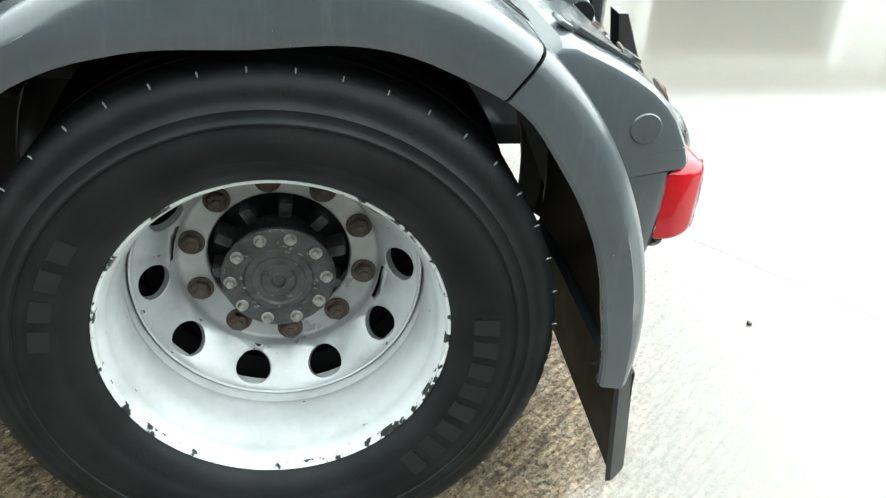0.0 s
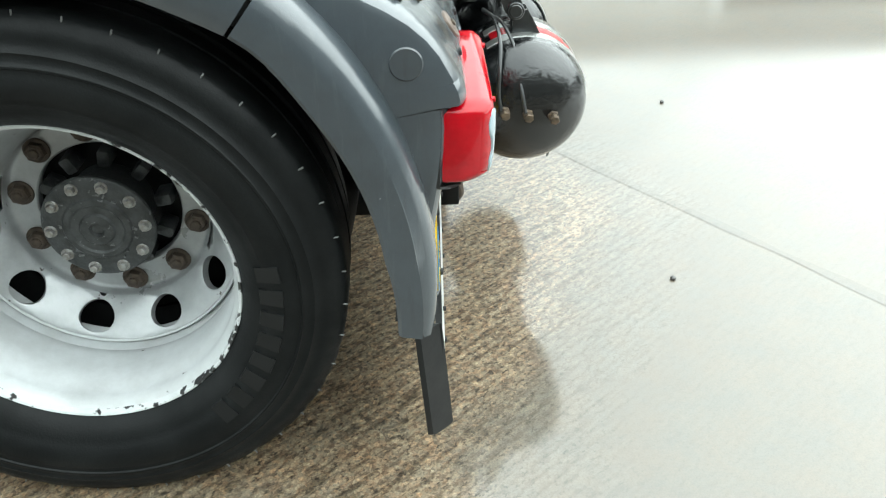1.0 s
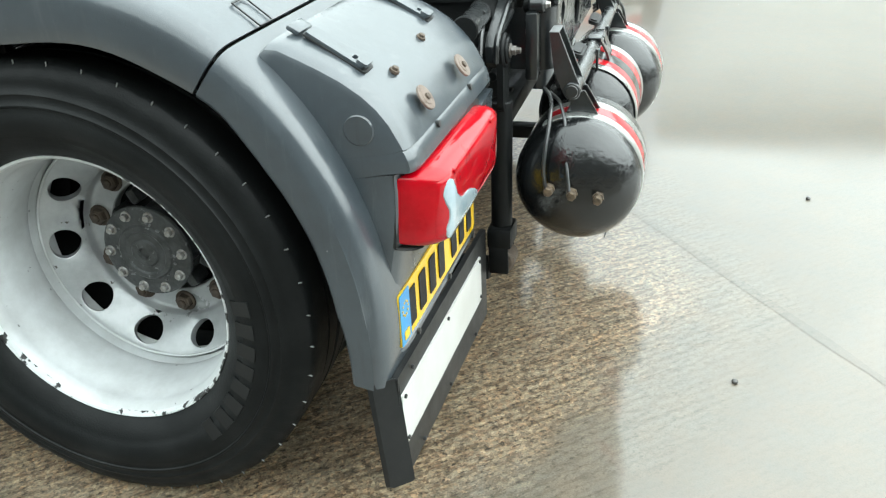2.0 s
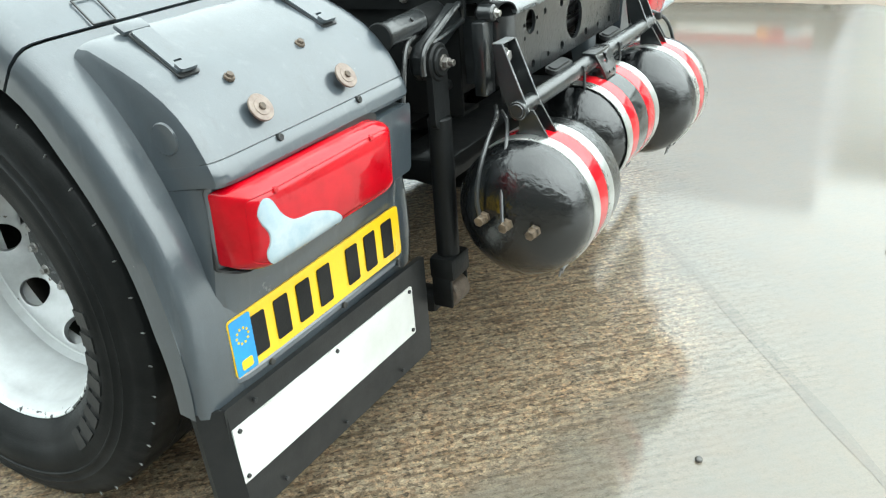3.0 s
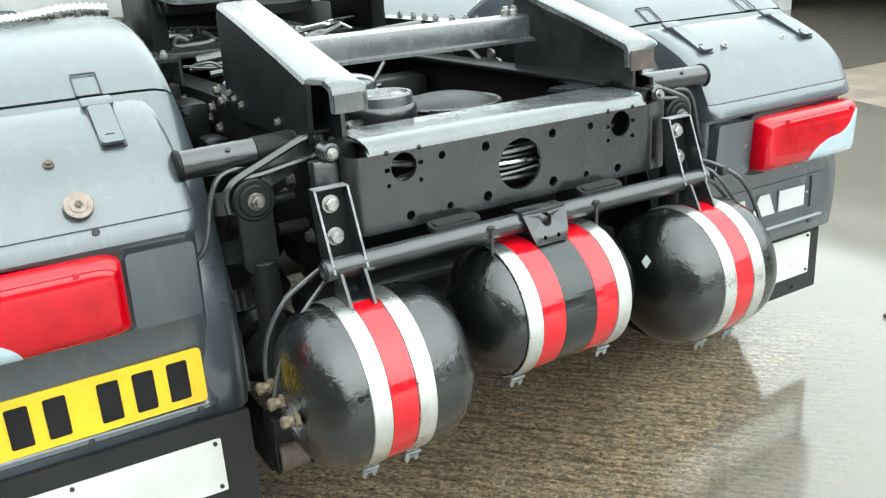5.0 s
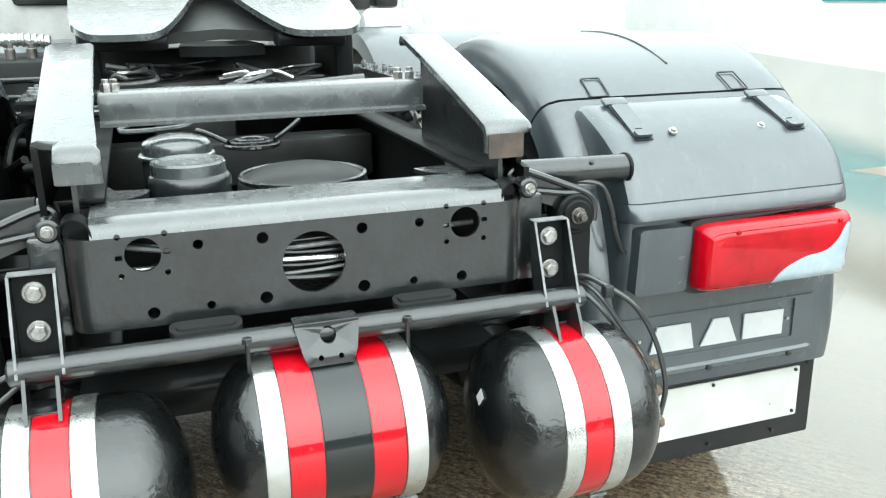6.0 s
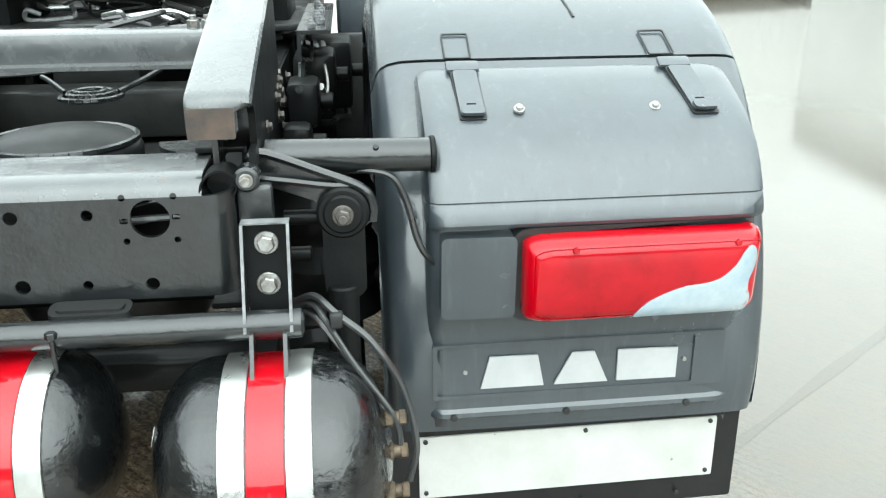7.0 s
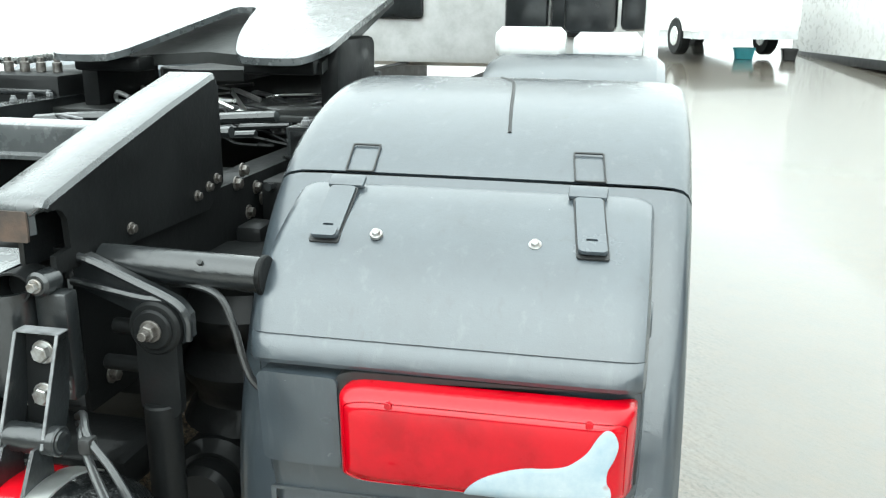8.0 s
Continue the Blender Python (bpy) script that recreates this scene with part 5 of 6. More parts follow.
air_hose([(0.79, 0.43, 0.715), (0.82, 0.462, 0.735), (0.855, 0.492, 0.722), (0.875, 0.540, 0.685), (0.885, 0.580, 0.615), (0.90, 0.596, 0.535), (0.905, 0.585, 0.478)], 0.0052, "black air hose to the tank")
air_hose([(0.79, 0.43, 0.705), (0.82, 0.458, 0.722), (0.850, 0.478, 0.708), (0.872, 0.515, 0.650), (0.89, 0.566, 0.575), (0.90, 0.575, 0.528)], 0.0044, "black air hose to the tank")
air_hose([(0.79, 0.43, 0.695), (0.82, 0.455, 0.708), (0.845, 0.485, 0.680), (0.868, 0.532, 0.615), (0.885, 0.562, 0.572)], 0.004, "black air hose to the tank")
bm = bmesh.new()
box(bm, (0.858, 0.492, 0.715), (0.02, 0.018, 0.022), 0.004)
part("hose_clip", bm, SEAL, truck)


# ---- side arms, links and cross tubes
def side_gear(s):
    # cross tube to the mudguard
    bm = bmesh.new()
    rod(bm, (0.640, CY + s * 0.405, 0.893), (0.640, s * 0.648, 0.888), 0.0265, seg=28, bevel=0.004)
    t = part("cross_tube", bm, BLACK, truck, "black round mudguard support tube")
    bm = bmesh.new()
    rod(bm, (0.640, s * 0.643, 0.888), (0.640, s * 0.652, 0.888), 0.0295, seg=28, bevel=0.002)
    part("grommet", bm, GREASE_AND_SHADE, t)
    if s < 0:
        bm = bmesh.new()
        rod(bm, (0.640, CY + s * 0.412, 0.893), (0.640, s * 0.510, 0.8905), 0.0285, seg=28, bevel=0.004)
        part("sleeve", bm, GREASE_AND_SHADE, t, "black rubber sleeve")
    bm = bmesh.new()
    rod(bm, (0.660, s * 0.560, 0.905), (0.664, s * 0.560, 0.909), 0.0045, seg=8)
    part("vent_hole", bm, SEAL, t)
    # triangular arm with pivot
    py = CY + s * 0.522
    bm = bmesh.new()
    slab(bm, [(0.380, 0.880), (0.383, 0.908), (0.408, 0.914), (0.548, 0.856), (0.566, 0.835), (0.566, 0.800), (0.548, 0.786), (0.51, 0.79), (0.48, 0.835), (0.40, 0.865)], [], 0.022, lambda u, v, w: Vector((0.690 - w, CY + s * u, v)))
    hose(bm, [(0.693, CY + s * 0.385, 0.880), (0.694, CY + s * 0.388, 0.906), (0.694, CY + s * 0.412, 0.911), (0.694, CY + s * 0.49, 0.881), (0.694, CY + s * 0.55, 0.855), (0.693, CY + s * 0.567, 0.830), (0.692, CY + s * 0.566, 0.80)], 0.007, 8)
    hose(bm, [(0.693, CY + s * 0.39, 0.876), (0.695, CY + s * 0.45, 0.868), (0.694, CY + s * 0.50, 0.860), (0.692, CY + s * 0.535, 0.858)], 0.007, 8)
    arm = part("pivot_arm", bm, BLACK, truck, "black cast arm with a bolted pivot")
    bm = bmesh.new()
    rod(bm, (0.655, py, 0.818), (0.708, py, 0.818), 0.040, seg=32, bevel=0.004)
    rod(bm, (0.70, py, 0.818), (0.714, py, 0.818), 0.030, seg=28, bevel=0.003)
    part("pivot_bush", bm, GREASE_AND_SHADE, arm)
    bm = hexhead(0.012, 0.013)
    rod(bm, (0.010, 0, 0), (0.024, 0, 0), 0.007, seg=10)
    bmesh.ops.translate(bm, vec=(0.716, py, 0.818), verts=bm.verts)
    part("bolt", bm, DULLBOLT, arm)
    bm = bmesh.new()
    slab(bm, rounded(-0.032, 0.68, 0.032, 0.83, 0.02), [], 0.018, lambda u, v, w: Vector((0.690 + w * 0.8, py + u, v)))
    rod(bm, (0.692, py - s * 0.006, 0.70), (0.686, py - s * 0.010, 0.36), 0.026, 0.026, seg=20)
    link = part("damper", bm, GREASE_AND_SHADE, truck, "black vertical damper with a roller bush at its foot")
    bm = bmesh.new()
    box(bm, (0.686, py - s * 0.012, 0.352), (0.062, 0.084, 0.055), 0.008)
    part("fork_head", bm, GREASE_AND_SHADE, link)
    for e in (-1, 1):
        bm = bmesh.new()
        box(bm, (0.684, py - s * 0.012 + e * 0.036, 0.300), (0.050, 0.009, 0.09), 0.004)
        part("fork_plate", bm, GREASE_AND_SHADE, link)
    bm = bmesh.new()
    rod(bm, (0.688, py - s * 0.012 - 0.030, 0.285), (0.688, py - s * 0.012 + 0.030, 0.285), 0.034, seg=24, bevel=0.006)
    part("roller", bm, RUST, link, "dirty brown rubber roller")
    for k, (x, y, z) in enumerate([(0.66, 0.46, 0.80), (0.66, 0.44, 0.74)]):
        bm = bmesh.new()
        rod(bm, (x, CY + s * (y - 0.03), z), (x, CY + s * (y + 0.03), z), 0.012, seg=12)
        part("stub", bm, GREASE_AND_SHADE, link)
    # cable into the mudguard
    bm = bmesh.new()
    hose(bm, [(0.64, s * 0.50, 0.865), (0.655, s * 0.545, 0.870), (0.660, s * 0.585, 0.858), (0.662, s * 0.606, 0.815), (0.662, s * 0.618, 0.765), (0.662, s * 0.630, 0.735), (0.655, s * 0.650, 0.710)], 0.0055, 8)
    part("cable", bm, HOSE, truck, "black cable into the mudguard")


side_gear(-1)
side_gear(1)


# ---- between the rails
def between():
    # channel across, between the ramps
    bm = bmesh.new()
    prof = [(0.338, 1.052), (0.342, 1.058), (0.398, 1.058), (0.406, 1.054), (0.408, 1.046), (0.408, 1.007), (0.429, 1.004), (0.429, 0.997), (0.400, 0.997), (0.400, 1.046), (0.345, 1.048)]
    rows = [[bm.verts.new((x, CY + y, z)) for x, z in prof] for y in (-0.315, -0.30, 0.30, 0.315)]
    n = len(prof)
    for f, g in zip(rows, rows[1:]):
        for k in range(n):
            bm.faces.new((f[k], f[(k + 1) % n], g[(k + 1) % n], g[k]))
    bm.faces.new(rows[0])
    bm.faces.new(rows[-1])
    c = part("cross_channel", bm, RAMPTOP, truck, "wet black channel between the ramps")
    for y in (-0.30, -0.285, 0.275, 0.30):
        bm = bmesh.new()
        rod(bm, (0.365, CY + y, 1.055), (0.365, CY + y, 1.072), 0.011, seg=6)
        rod(bm, (0.365, CY + y, 1.066), (0.365, CY + y, 1.080), 0.007, seg=10)
        part("bolt", bm, STEEL, c)
    # domes of the valve gear
    def dome(p, r, h, label, mat=BLACK, flat=0.0):
        bm = bmesh.new()
        rings = []
        seg = 36
        prof = [(r * 0.98, -h), (r, -0.01), (r, 0.0)] + [(r * math.cos(a), flat + r * 0.32 * math.sin(a)) for a in [math.pi / 2 * i / 7 for i in range(1, 8)]]
        for q, z in prof:
            rings.append([bm.verts.new((p[0] + max(q, 0.002) * math.cos(2 * math.pi * i / seg), p[1] + max(q, 0.002) * math.sin(2 * math.pi * i / seg), p[2] - r * 0.32 + z)) for i in range(seg)])
        for f, g in zip(rings, rings[1:]):
            for i in range(seg):
                bm.faces.new((f[i], f[(i + 1) % seg], g[(i + 1) % seg], g[i]))
        bm.faces.new(rings[0])
        bm.faces.new(rings[-1])
        return part("valve_dome", bm, mat, truck, label)
    d1 = dome((0.545, -0.188, 0.938), 0.074, 0.12, "black canister with a wet metal lid")
    bm = bmesh.new()
    rings = [[bm.verts.new((0.545 + q * math.cos(2 * math.pi * i / 32), -0.188 + q * math.sin(2 * math.pi * i / 32), z)) for i in range(32)] for q, z in ((0.066, 0.912), (0.066, 0.944), (0.063, 0.948), (0.057, 0.948), (0.053, 0.943), (0.03, 0.945), (0.004, 0.946))]
    for f, g in zip(rings, rings[1:]):
        for i in range(32):
            bm.faces.new((f[i], f[(i + 1) % 32], g[(i + 1) % 32], g[i]))
    bm.faces.new(rings[-1])
    part("lid", bm, RAMPTOP, d1, "wet metal lid with a raised rim")
    d2 = dome((0.40, -0.200, 0.975), 0.066, 0.15, "wet grey domed canister", RAMPTOP)
    bm = bmesh.new()
    for k in range(24):
        a0, a1 = 2 * math.pi * k / 24, 2 * math.pi * (k + 1) / 24
        rod(bm, (0.40 + 0.068 * math.cos(a0), -0.200 + 0.068 * math.sin(a0), 0.935), (0.40 + 0.068 * math.cos(a1), -0.200 + 0.068 * math.sin(a1), 0.935), 0.004, seg=6)
    part("clamp_ring", bm, STRAP, d2)
    d3 = dome((0.44, 0.035, 0.908), 0.130, 0.07, "wide wet black diaphragm housing", FLAP)
    bm = bmesh.new()
    for k in range(36):
        a0, a1 = 2 * math.pi * k / 36, 2 * math.pi * (k + 1) / 36
        rod(bm, (0.44 + 0.122 * math.cos(a0), 0.035 + 0.122 * math.sin(a0), 0.884), (0.44 + 0.122 * math.cos(a1), 0.035 + 0.122 * math.sin(a1), 0.884), 0.006, seg=6)
    part("rim", bm, BLACK, d3, "wet rim of the housing")
    bm = bmesh.new()
    for r, z in ((0.062, 0.890), (0.046, 0.896), (0.030, 0.900)):
        for k in range(28):
            a0, a1 = 2 * math.pi * k / 28, 2 * math.pi * (k + 1) / 28
            rod(bm, (0.06 + r * math.cos(a0), CY + r * math.sin(a0), z), (0.06 + r * math.cos(a1), CY + r * math.sin(a1), z), 0.006, seg=6)
    hose(bm, [(0.05, CY - 0.055, 0.897), (0.0, CY - 0.10, 0.915), (-0.02, CY - 0.12, 0.92)], 0.006)
    hose(bm, [(0.05, CY + 0.055, 0.897), (0.0, CY + 0.10, 0.915), (-0.03, CY + 0.13, 0.93)], 0.006)
    part("filler_cap", bm, BLACK, truck, "black filler cap with a wire handle")
    # axle and differential
    bm = bmesh.new()
    rod(bm, (AX, -0.62, AZ), (AX, 0.62, AZ), 0.085, seg=28)
    bmesh.ops.create_icosphere(bm, subdivisions=3, radius=0.23, matrix=Matrix.Translation((AX + 0.02, CY, AZ + 0.02)))
    part("axle", bm, LIFTED_BLACK, truck, "greasy dark rear axle")
    # air springs and underside pan
    for s in (-1, 1):
        bm = bmesh.new()
        L = []
        for i in range(15):
            z = 0.50 + i * 0.022
            r = 0.115 + 0.014 * math.cos(i * math.pi / 2.4)
            L.append([bm.verts.new((0.30 + r * math.cos(2 * math.pi * k / 28), CY + s * 0.47 + r * math.sin(2 * math.pi * k / 28), z)) for k in range(28)])
        for f, g in zip(L, L[1:]):
            for k in range(28):
                bm.faces.new((f[k], f[(k + 1) % 28], g[(k + 1) % 28], g[k]))
        bm.faces.new(L[0])
        bm.faces.new(L[-1])
        part("air_spring", bm, GREASE_AND_SHADE, truck, "black rubber air spring")
        # Added unseen shape, fills the gap beside the axle with dark.
        bm = bmesh.new()
        rod(bm, (0.26, CY + s * 0.44, 0.40), (0.47, CY + s * 0.46, 0.42), 0.088, seg=28, bevel=0.02)
        rod(bm, (0.44, CY + s * 0.46, 0.418), (0.52, CY + s * 0.465, 0.424), 0.060, seg=24, bevel=0.012)
        part("brake_chamber", bm, GREASE_AND_SHADE, truck, "black brake chamber shape added beside the axle as dark infill")
    # The thin middle plate and the front box are added to block light.
    for cc, sz in (((0.55, CY, 0.52), (0.16, 0.80, 0.06)), ((0.17, CY - 0.52, 0.255), (0.98, 0.06, 0.05)), ((0.17, CY + 0.52, 0.255), (0.98, 0.06, 0.05)), ((0.40, CY, 0.62), (0.10, 0.72, 0.09)), ((0.18, CY, 0.64), (0.40, 0.66, 0.04)), ((-0.62, CY, 0.46), (0.10, 1.0, 0.44))):
        bm = bmesh.new()
        box(bm, cc, sz, 0.012)
        part("suspension_beam", bm, GREASE_AND_SHADE, truck, "dark suspension beam under the frame; two are added light blocks")
    # pipes and wiring over the drive line
    random.seed(5)
    for k in range(34):
        y0 = CY + random.uniform(-0.28, 0.28)
        z0 = random.uniform(0.92, 1.03)
        x0 = random.uniform(-0.78, -0.12)
        pts = [(x0, y0, z0)]
        for q in range(4):
            pts.append((x0 - 0.02 * q + random.uniform(-0.05, 0.05), y0 + random.choice((-1, 1)) * random.uniform(0.02, 0.09) * (q + 1) * 0.6, z0 + random.uniform(-0.03, 0.03)))
        bm = bmesh.new()
        hose(bm, pts, random.uniform(0.003, 0.008), 6, 5)
        part("pipe", bm, random.choice((HOSE, GREASE_AND_SHADE, EDGE, EDGE, STRAP)), truck)
    # Added plate, blocks the bright gap below the fifth wheel.
    bm = bmesh.new()
    box(bm, (-0.92, CY, 0.88), (0.03, 0.76, 0.38), 0.008)
    part("gap_block", bm, LIFTED_BLACK, truck, "black plate added under the fifth wheel to block a bright gap")
    for k, (x, z, r) in enumerate(((0.16, 1.005, 0.009), (0.02, 0.985, 0.012), (-0.10, 0.965, 0.008), (-0.22, 0.99, 0.014), (-0.30, 0.96, 0.008))):
        bm = bmesh.new()
        hose(bm, [(x, CY - 0.34, z - 0.015), (x + 0.01, CY - 0.15, z), (x - 0.01, CY + 0.05, z - 0.005), (x + 0.02, CY + 0.22, z + 0.01), (x + 0.04, CY + 0.34, z + 0.02)], r, 8)
        part("cross_pipe", bm, BLACK, truck, "black cross pipe")
    for cc, sz in (((-0.9, CY, 0.70), (1.9, 0.68, 0.05)), ((-0.25, CY, 0.80), (0.12, 0.72, 0.12)), ((-0.45, CY - 0.10, 0.86), (0.18, 0.22, 0.10))):
        bm = bmesh.new()
        box(bm, cc, sz, 0.012)
        part("drive_line_cover", bm, LIFTED_BLACK, truck, "dark greasy drive-line cover")


between()


# ---- fifth wheel
def fifth_wheel():
    bm = bmesh.new()
    X = -0.36
    pts = [(X - 0.30, 0.062), (X - 0.14, 0.105), (X - 0.02, 0.150), (X + 0.022, 0.180), (X + 0.036, 0.215), (X + 0.038, 0.315), (X + 0.022, 0.355), (X - 0.03, 0.385), (X - 0.12, 0.400), (X - 0.62, 0.41), (X - 0.80, 0.37), (X - 0.88, 0.25), (X - 0.90, 0.0)]
    throat = [(X - 0.42, 0.0), (X - 0.41, 0.035)]
    right = throat + pts
    dense = [(p.x, p.y) for p in smooth_line([(x, y, 0) for x, y in right], 5)]
    dense = dense + [(x, -y) for x, y in reversed(dense[1:-1])]
    def put(u, v, w):
        k = max(0.0, (u - (X - 0.28)) / 0.31)
        return Vector((u, CY + v, 1.120 + 0.24 * (X + 0.035 - u) - 0.012 * k ** 2 + w))
    slab(bm, dense, [], 0.018, lambda u, v, w: put(u, v, w + 0.012))
    f = part("fifth_wheel", bm, RAMPTOP, truck, "wet steel fifth-wheel plate with an open throat", 40)
    for s in (-1, 1):
        bm = bmesh.new()
        box(bm, (X - 0.30, CY + s * 0.36, 1.075), (0.34, 0.06, 0.21), 0.02)
        part("pedestal", bm, GREASE_AND_SHADE, f, "black pedestal")
        bm = bmesh.new()
        box(bm, (X - 0.10, CY + s * 0.25, 1.108), (0.10, 0.20, 0.04), 0.01)
        part("rib", bm, GREASE_AND_SHADE, f)
    # Added dark slab blocks the bright view through the fifth wheel's throat.
    bm = bmesh.new()
    slab(bm, [(X - 0.08, -0.36), (X - 0.16, 0.0), (X - 0.08, 0.36), (X - 0.85, 0.34), (X - 0.85, -0.34)], [], 0.03, lambda u, v, w: Vector((u, CY + v, 1.062 + 0.24 * (X + 0.035 - u) + w)))
    part("under_body", bm, LIFTED_BLACK, f, "dark slab added under the plate to fill the throat")
    bm = bmesh.new()
    box(bm, (X - 0.30, CY, 0.975), (0.50, 0.90, 0.02), 0.005)
    part("mounting_plate", bm, LIFTED_BLACK, f, "black mounting plate")
    bm = bmesh.new()
    slab(bm, [(X - 0.12, -0.12), (X - 0.06, 0.0), (X - 0.12, 0.12), (X - 0.40, 0.10), (X - 0.40, -0.10)], [], 0.03, lambda u, v, w: Vector((u, CY + v, 1.065 + w)))
    part("locking_jaw", bm, GREASE_AND_SHADE, f, "greasy locking jaw")


fifth_wheel()


def side_clutter(s):
    """Angle bars with bolt rows, valves and pipes on the outside of the rails, ahead of the ramps."""
    bm = bmesh.new()
    slab(bm, [(-0.75, 0.0), (-0.02, 0.0), (-0.02, 0.075), (-0.75, 0.075)], [], 0.008, lambda u, v, w: Vector((u, CY + s * (0.43 + v), 1.0 + w)))
    slab(bm, [(-0.75, 0.0), (-0.02, 0.0), (-0.02, 0.06), (-0.75, 0.06)], [], 0.008, lambda u, v, w: Vector((u, CY + s * (0.43 + w), 1.0 - v)))
    a = part("bolted_angle", bm, BLACK, truck, "black angle bar with a row of bolts")
    nut = None
    random.seed(41)
    for k in range(8):
        p = (-0.05 - 0.085 * k + random.uniform(-0.02, 0.02), CY + s * (0.455 + 0.03 * random.random()), 1.008)
        if nut is None:
            bm = bmesh.new()
            rod(bm, (0, 0, 0), (0, 0, 0.013), 0.010, seg=6, bevel=0.002)
            rod(bm, (0, 0, 0.011), (0, 0, 0.019), 0.006, seg=10)
            nut = part("nut", bm, EDGE, a)
            nut.location = p
        else:
            again(nut, p)
    for k, (x, y, z, sx, sy, sz) in enumerate(((0.02, 0.44, 0.86, 0.12, 0.07, 0.10), (-0.22, 0.46, 0.88, 0.16, 0.10, 0.12), (0.16, 0.43, 0.80, 0.08, 0.06, 0.08), (-0.48, 0.48, 0.85, 0.20, 0.14, 0.18))):
        bm = bmesh.new()
        box(bm, (x, CY + s * y, z), (sx, sy, sz), 0.015)
        rod(bm, (x, CY + s * (y + sy / 2), z), (x, CY + s * (y + sy / 2 + 0.03), z), 0.018, seg=12)
        part("valve_block", bm, GREASE_AND_SHADE, truck, "greasy black valve block")
    random.seed(21 + s)
    for k in range(12):
        x, z = random.uniform(-0.45, 0.22), random.uniform(0.74, 0.98)
        y = random.uniform(0.42, 0.50)
        bm = bmesh.new()
        hose(bm, [(x, CY + s * y, z), (x - 0.08, CY + s * (y + random.uniform(0.0, 0.05)), z + random.uniform(-0.05, 0.03)), (x - 0.18, CY + s * (y + random.uniform(0.0, 0.05)), z + random.uniform(-0.06, 0.04)), (x - 0.30, CY + s * y, z + random.uniform(-0.06, 0.06))], random.choice((0.004, 0.006, 0.009)), 6)
        part("pipe", bm, random.choice((HOSE, GREASE_AND_SHADE, STEEL, BLACK)), truck)


side_clutter(-1)
side_clutter(1)


def valve_station():
    """Dark valve housing on the outside of the left rail, with ribs, pipe stubs and a ribbed hose across it."""
    bm = bmesh.new()
    box(bm, (-0.70, -0.60, 0.90), (0.44, 0.26, 0.34), 0.02)
    v = part("valve_housing", bm, GREASE_AND_SHADE, truck, "dark valve housing on the frame rail")
    for k in range(6):
        bm = bmesh.new()
        box(bm, (-0.474, -0.60, 0.79 + 0.046 * k), (0.014, 0.22, 0.016), 0.005)
        part("rib", bm, BLACK, v)
    for k in range(4):
        bm = bmesh.new()
        rod(bm, (-0.56, -0.69 + 0.055 * k, 1.06), (-0.56, -0.69 + 0.055 * k, 1.10), 0.014, seg=12, bevel=0.003)
        rod(bm, (-0.56, -0.69 + 0.055 * k, 1.10), (-0.56, -0.69 + 0.055 * k, 1.112), 0.010, seg=6)
        part("port", bm, DULLBOLT, v)
    bm = bmesh.new()
    n = 22
    for k in range(n):
        p = Vector((-0.66, -0.48 - 0.017 * k, 1.110 + 0.008 * math.sin(k * 0.3)))
        rod(bm, p, p + Vector((0, -0.010, 0)), 0.020, seg=12, bevel=0.003)
        rod(bm, p + Vector((0, -0.009, 0)), p + Vector((0, -0.018, 0)), 0.016, seg=10)
    part("ribbed_hose", bm, STRAP, v, "pale ribbed hose")


valve_station()


# ---- further forward: second mudguard, tanks behind the cab, cab wall
def forward(s):
    x0 = -1.52
    bm = bmesh.new()
    rows = []
    n = 26
    for i in range(n + 1):
        a = radians(8 + 164 * i / n)
        rows.append([bm.verts.new((x0 + r * math.cos(a), s * y, 0.50 + r * math.sin(a))) for y, r in ((1.235, 0.50), (1.245, 0.53), (1.24, 0.575), (1.21, 0.60), (0.95, 0.605), (0.66, 0.60), (0.62, 0.58), (0.61, 0.52))])
    for f, g in zip(rows, rows[1:]):
        for k in range(7):
            bm.faces.new((f[k], f[k + 1], g[k + 1], g[k]))
    g2 = part("forward_mudguard", bm, GREY, truck, "grey plastic mudguard of the axle ahead")
    bm = bmesh.new()
    lathe(bm, [(0.28, s * 0.72), (0.46, s * 0.72), (0.475, s * 0.76), (0.475, s * 1.14), (0.46, s * 1.20), (0.30, s * 1.22), (0.28, s * 1.16)], 60, (x0, 0.478), close=True)
    part("forward_tyre", bm, RUBBER, g2)


forward(-1)
forward(1)

bm = bmesh.new()
box(bm, (-4.75, CY, 2.15), (1.78, 2.36, 2.5), 0.09)
cabw = part("cab", bm, CABGREY, truck, "dull grey cab, seen from behind")
for y, z, w, h in ((-0.55, 1.9, 0.7, 1.4), (0.62, 1.7, 0.55, 1.2)):
    bm = bmesh.new()
    box(bm, (-3.84, CY + y, z), (0.05, w, h), 0.03)
    part("cab_panel", bm, BLACK, cabw, "black panel")


def lying_tank(p0, p1, r, mat, label):
    bm = bmesh.new()
    a, b = Vector(p0), Vector(p1)
    rod(bm, a, b, r, seg=28, bevel=r * 0.35)
    return part("reservoir", bm, mat, truck, label)


lying_tank((-2.35, 0.50, 1.11), (-2.35, 0.82, 1.11), 0.075, VANW, "white lying reservoir behind the cab")
lying_tank((-2.30, 0.86, 1.09), (-2.30, 1.16, 1.09), 0.075, SILVER, "silver lying reservoir behind the cab")
for y, z, w, h in ((0.58, 1.38, 0.22, 0.5), (0.90, 1.40, 0.26, 0.5), (1.12, 1.36, 0.14, 0.4)):
    bm = bmesh.new()
    box(bm, (-2.9, y, z), (0.30, w, h), 0.03)
    part("equipment_box", bm, BLACK, truck, "black equipment box behind the cab")
bm = bmesh.new()
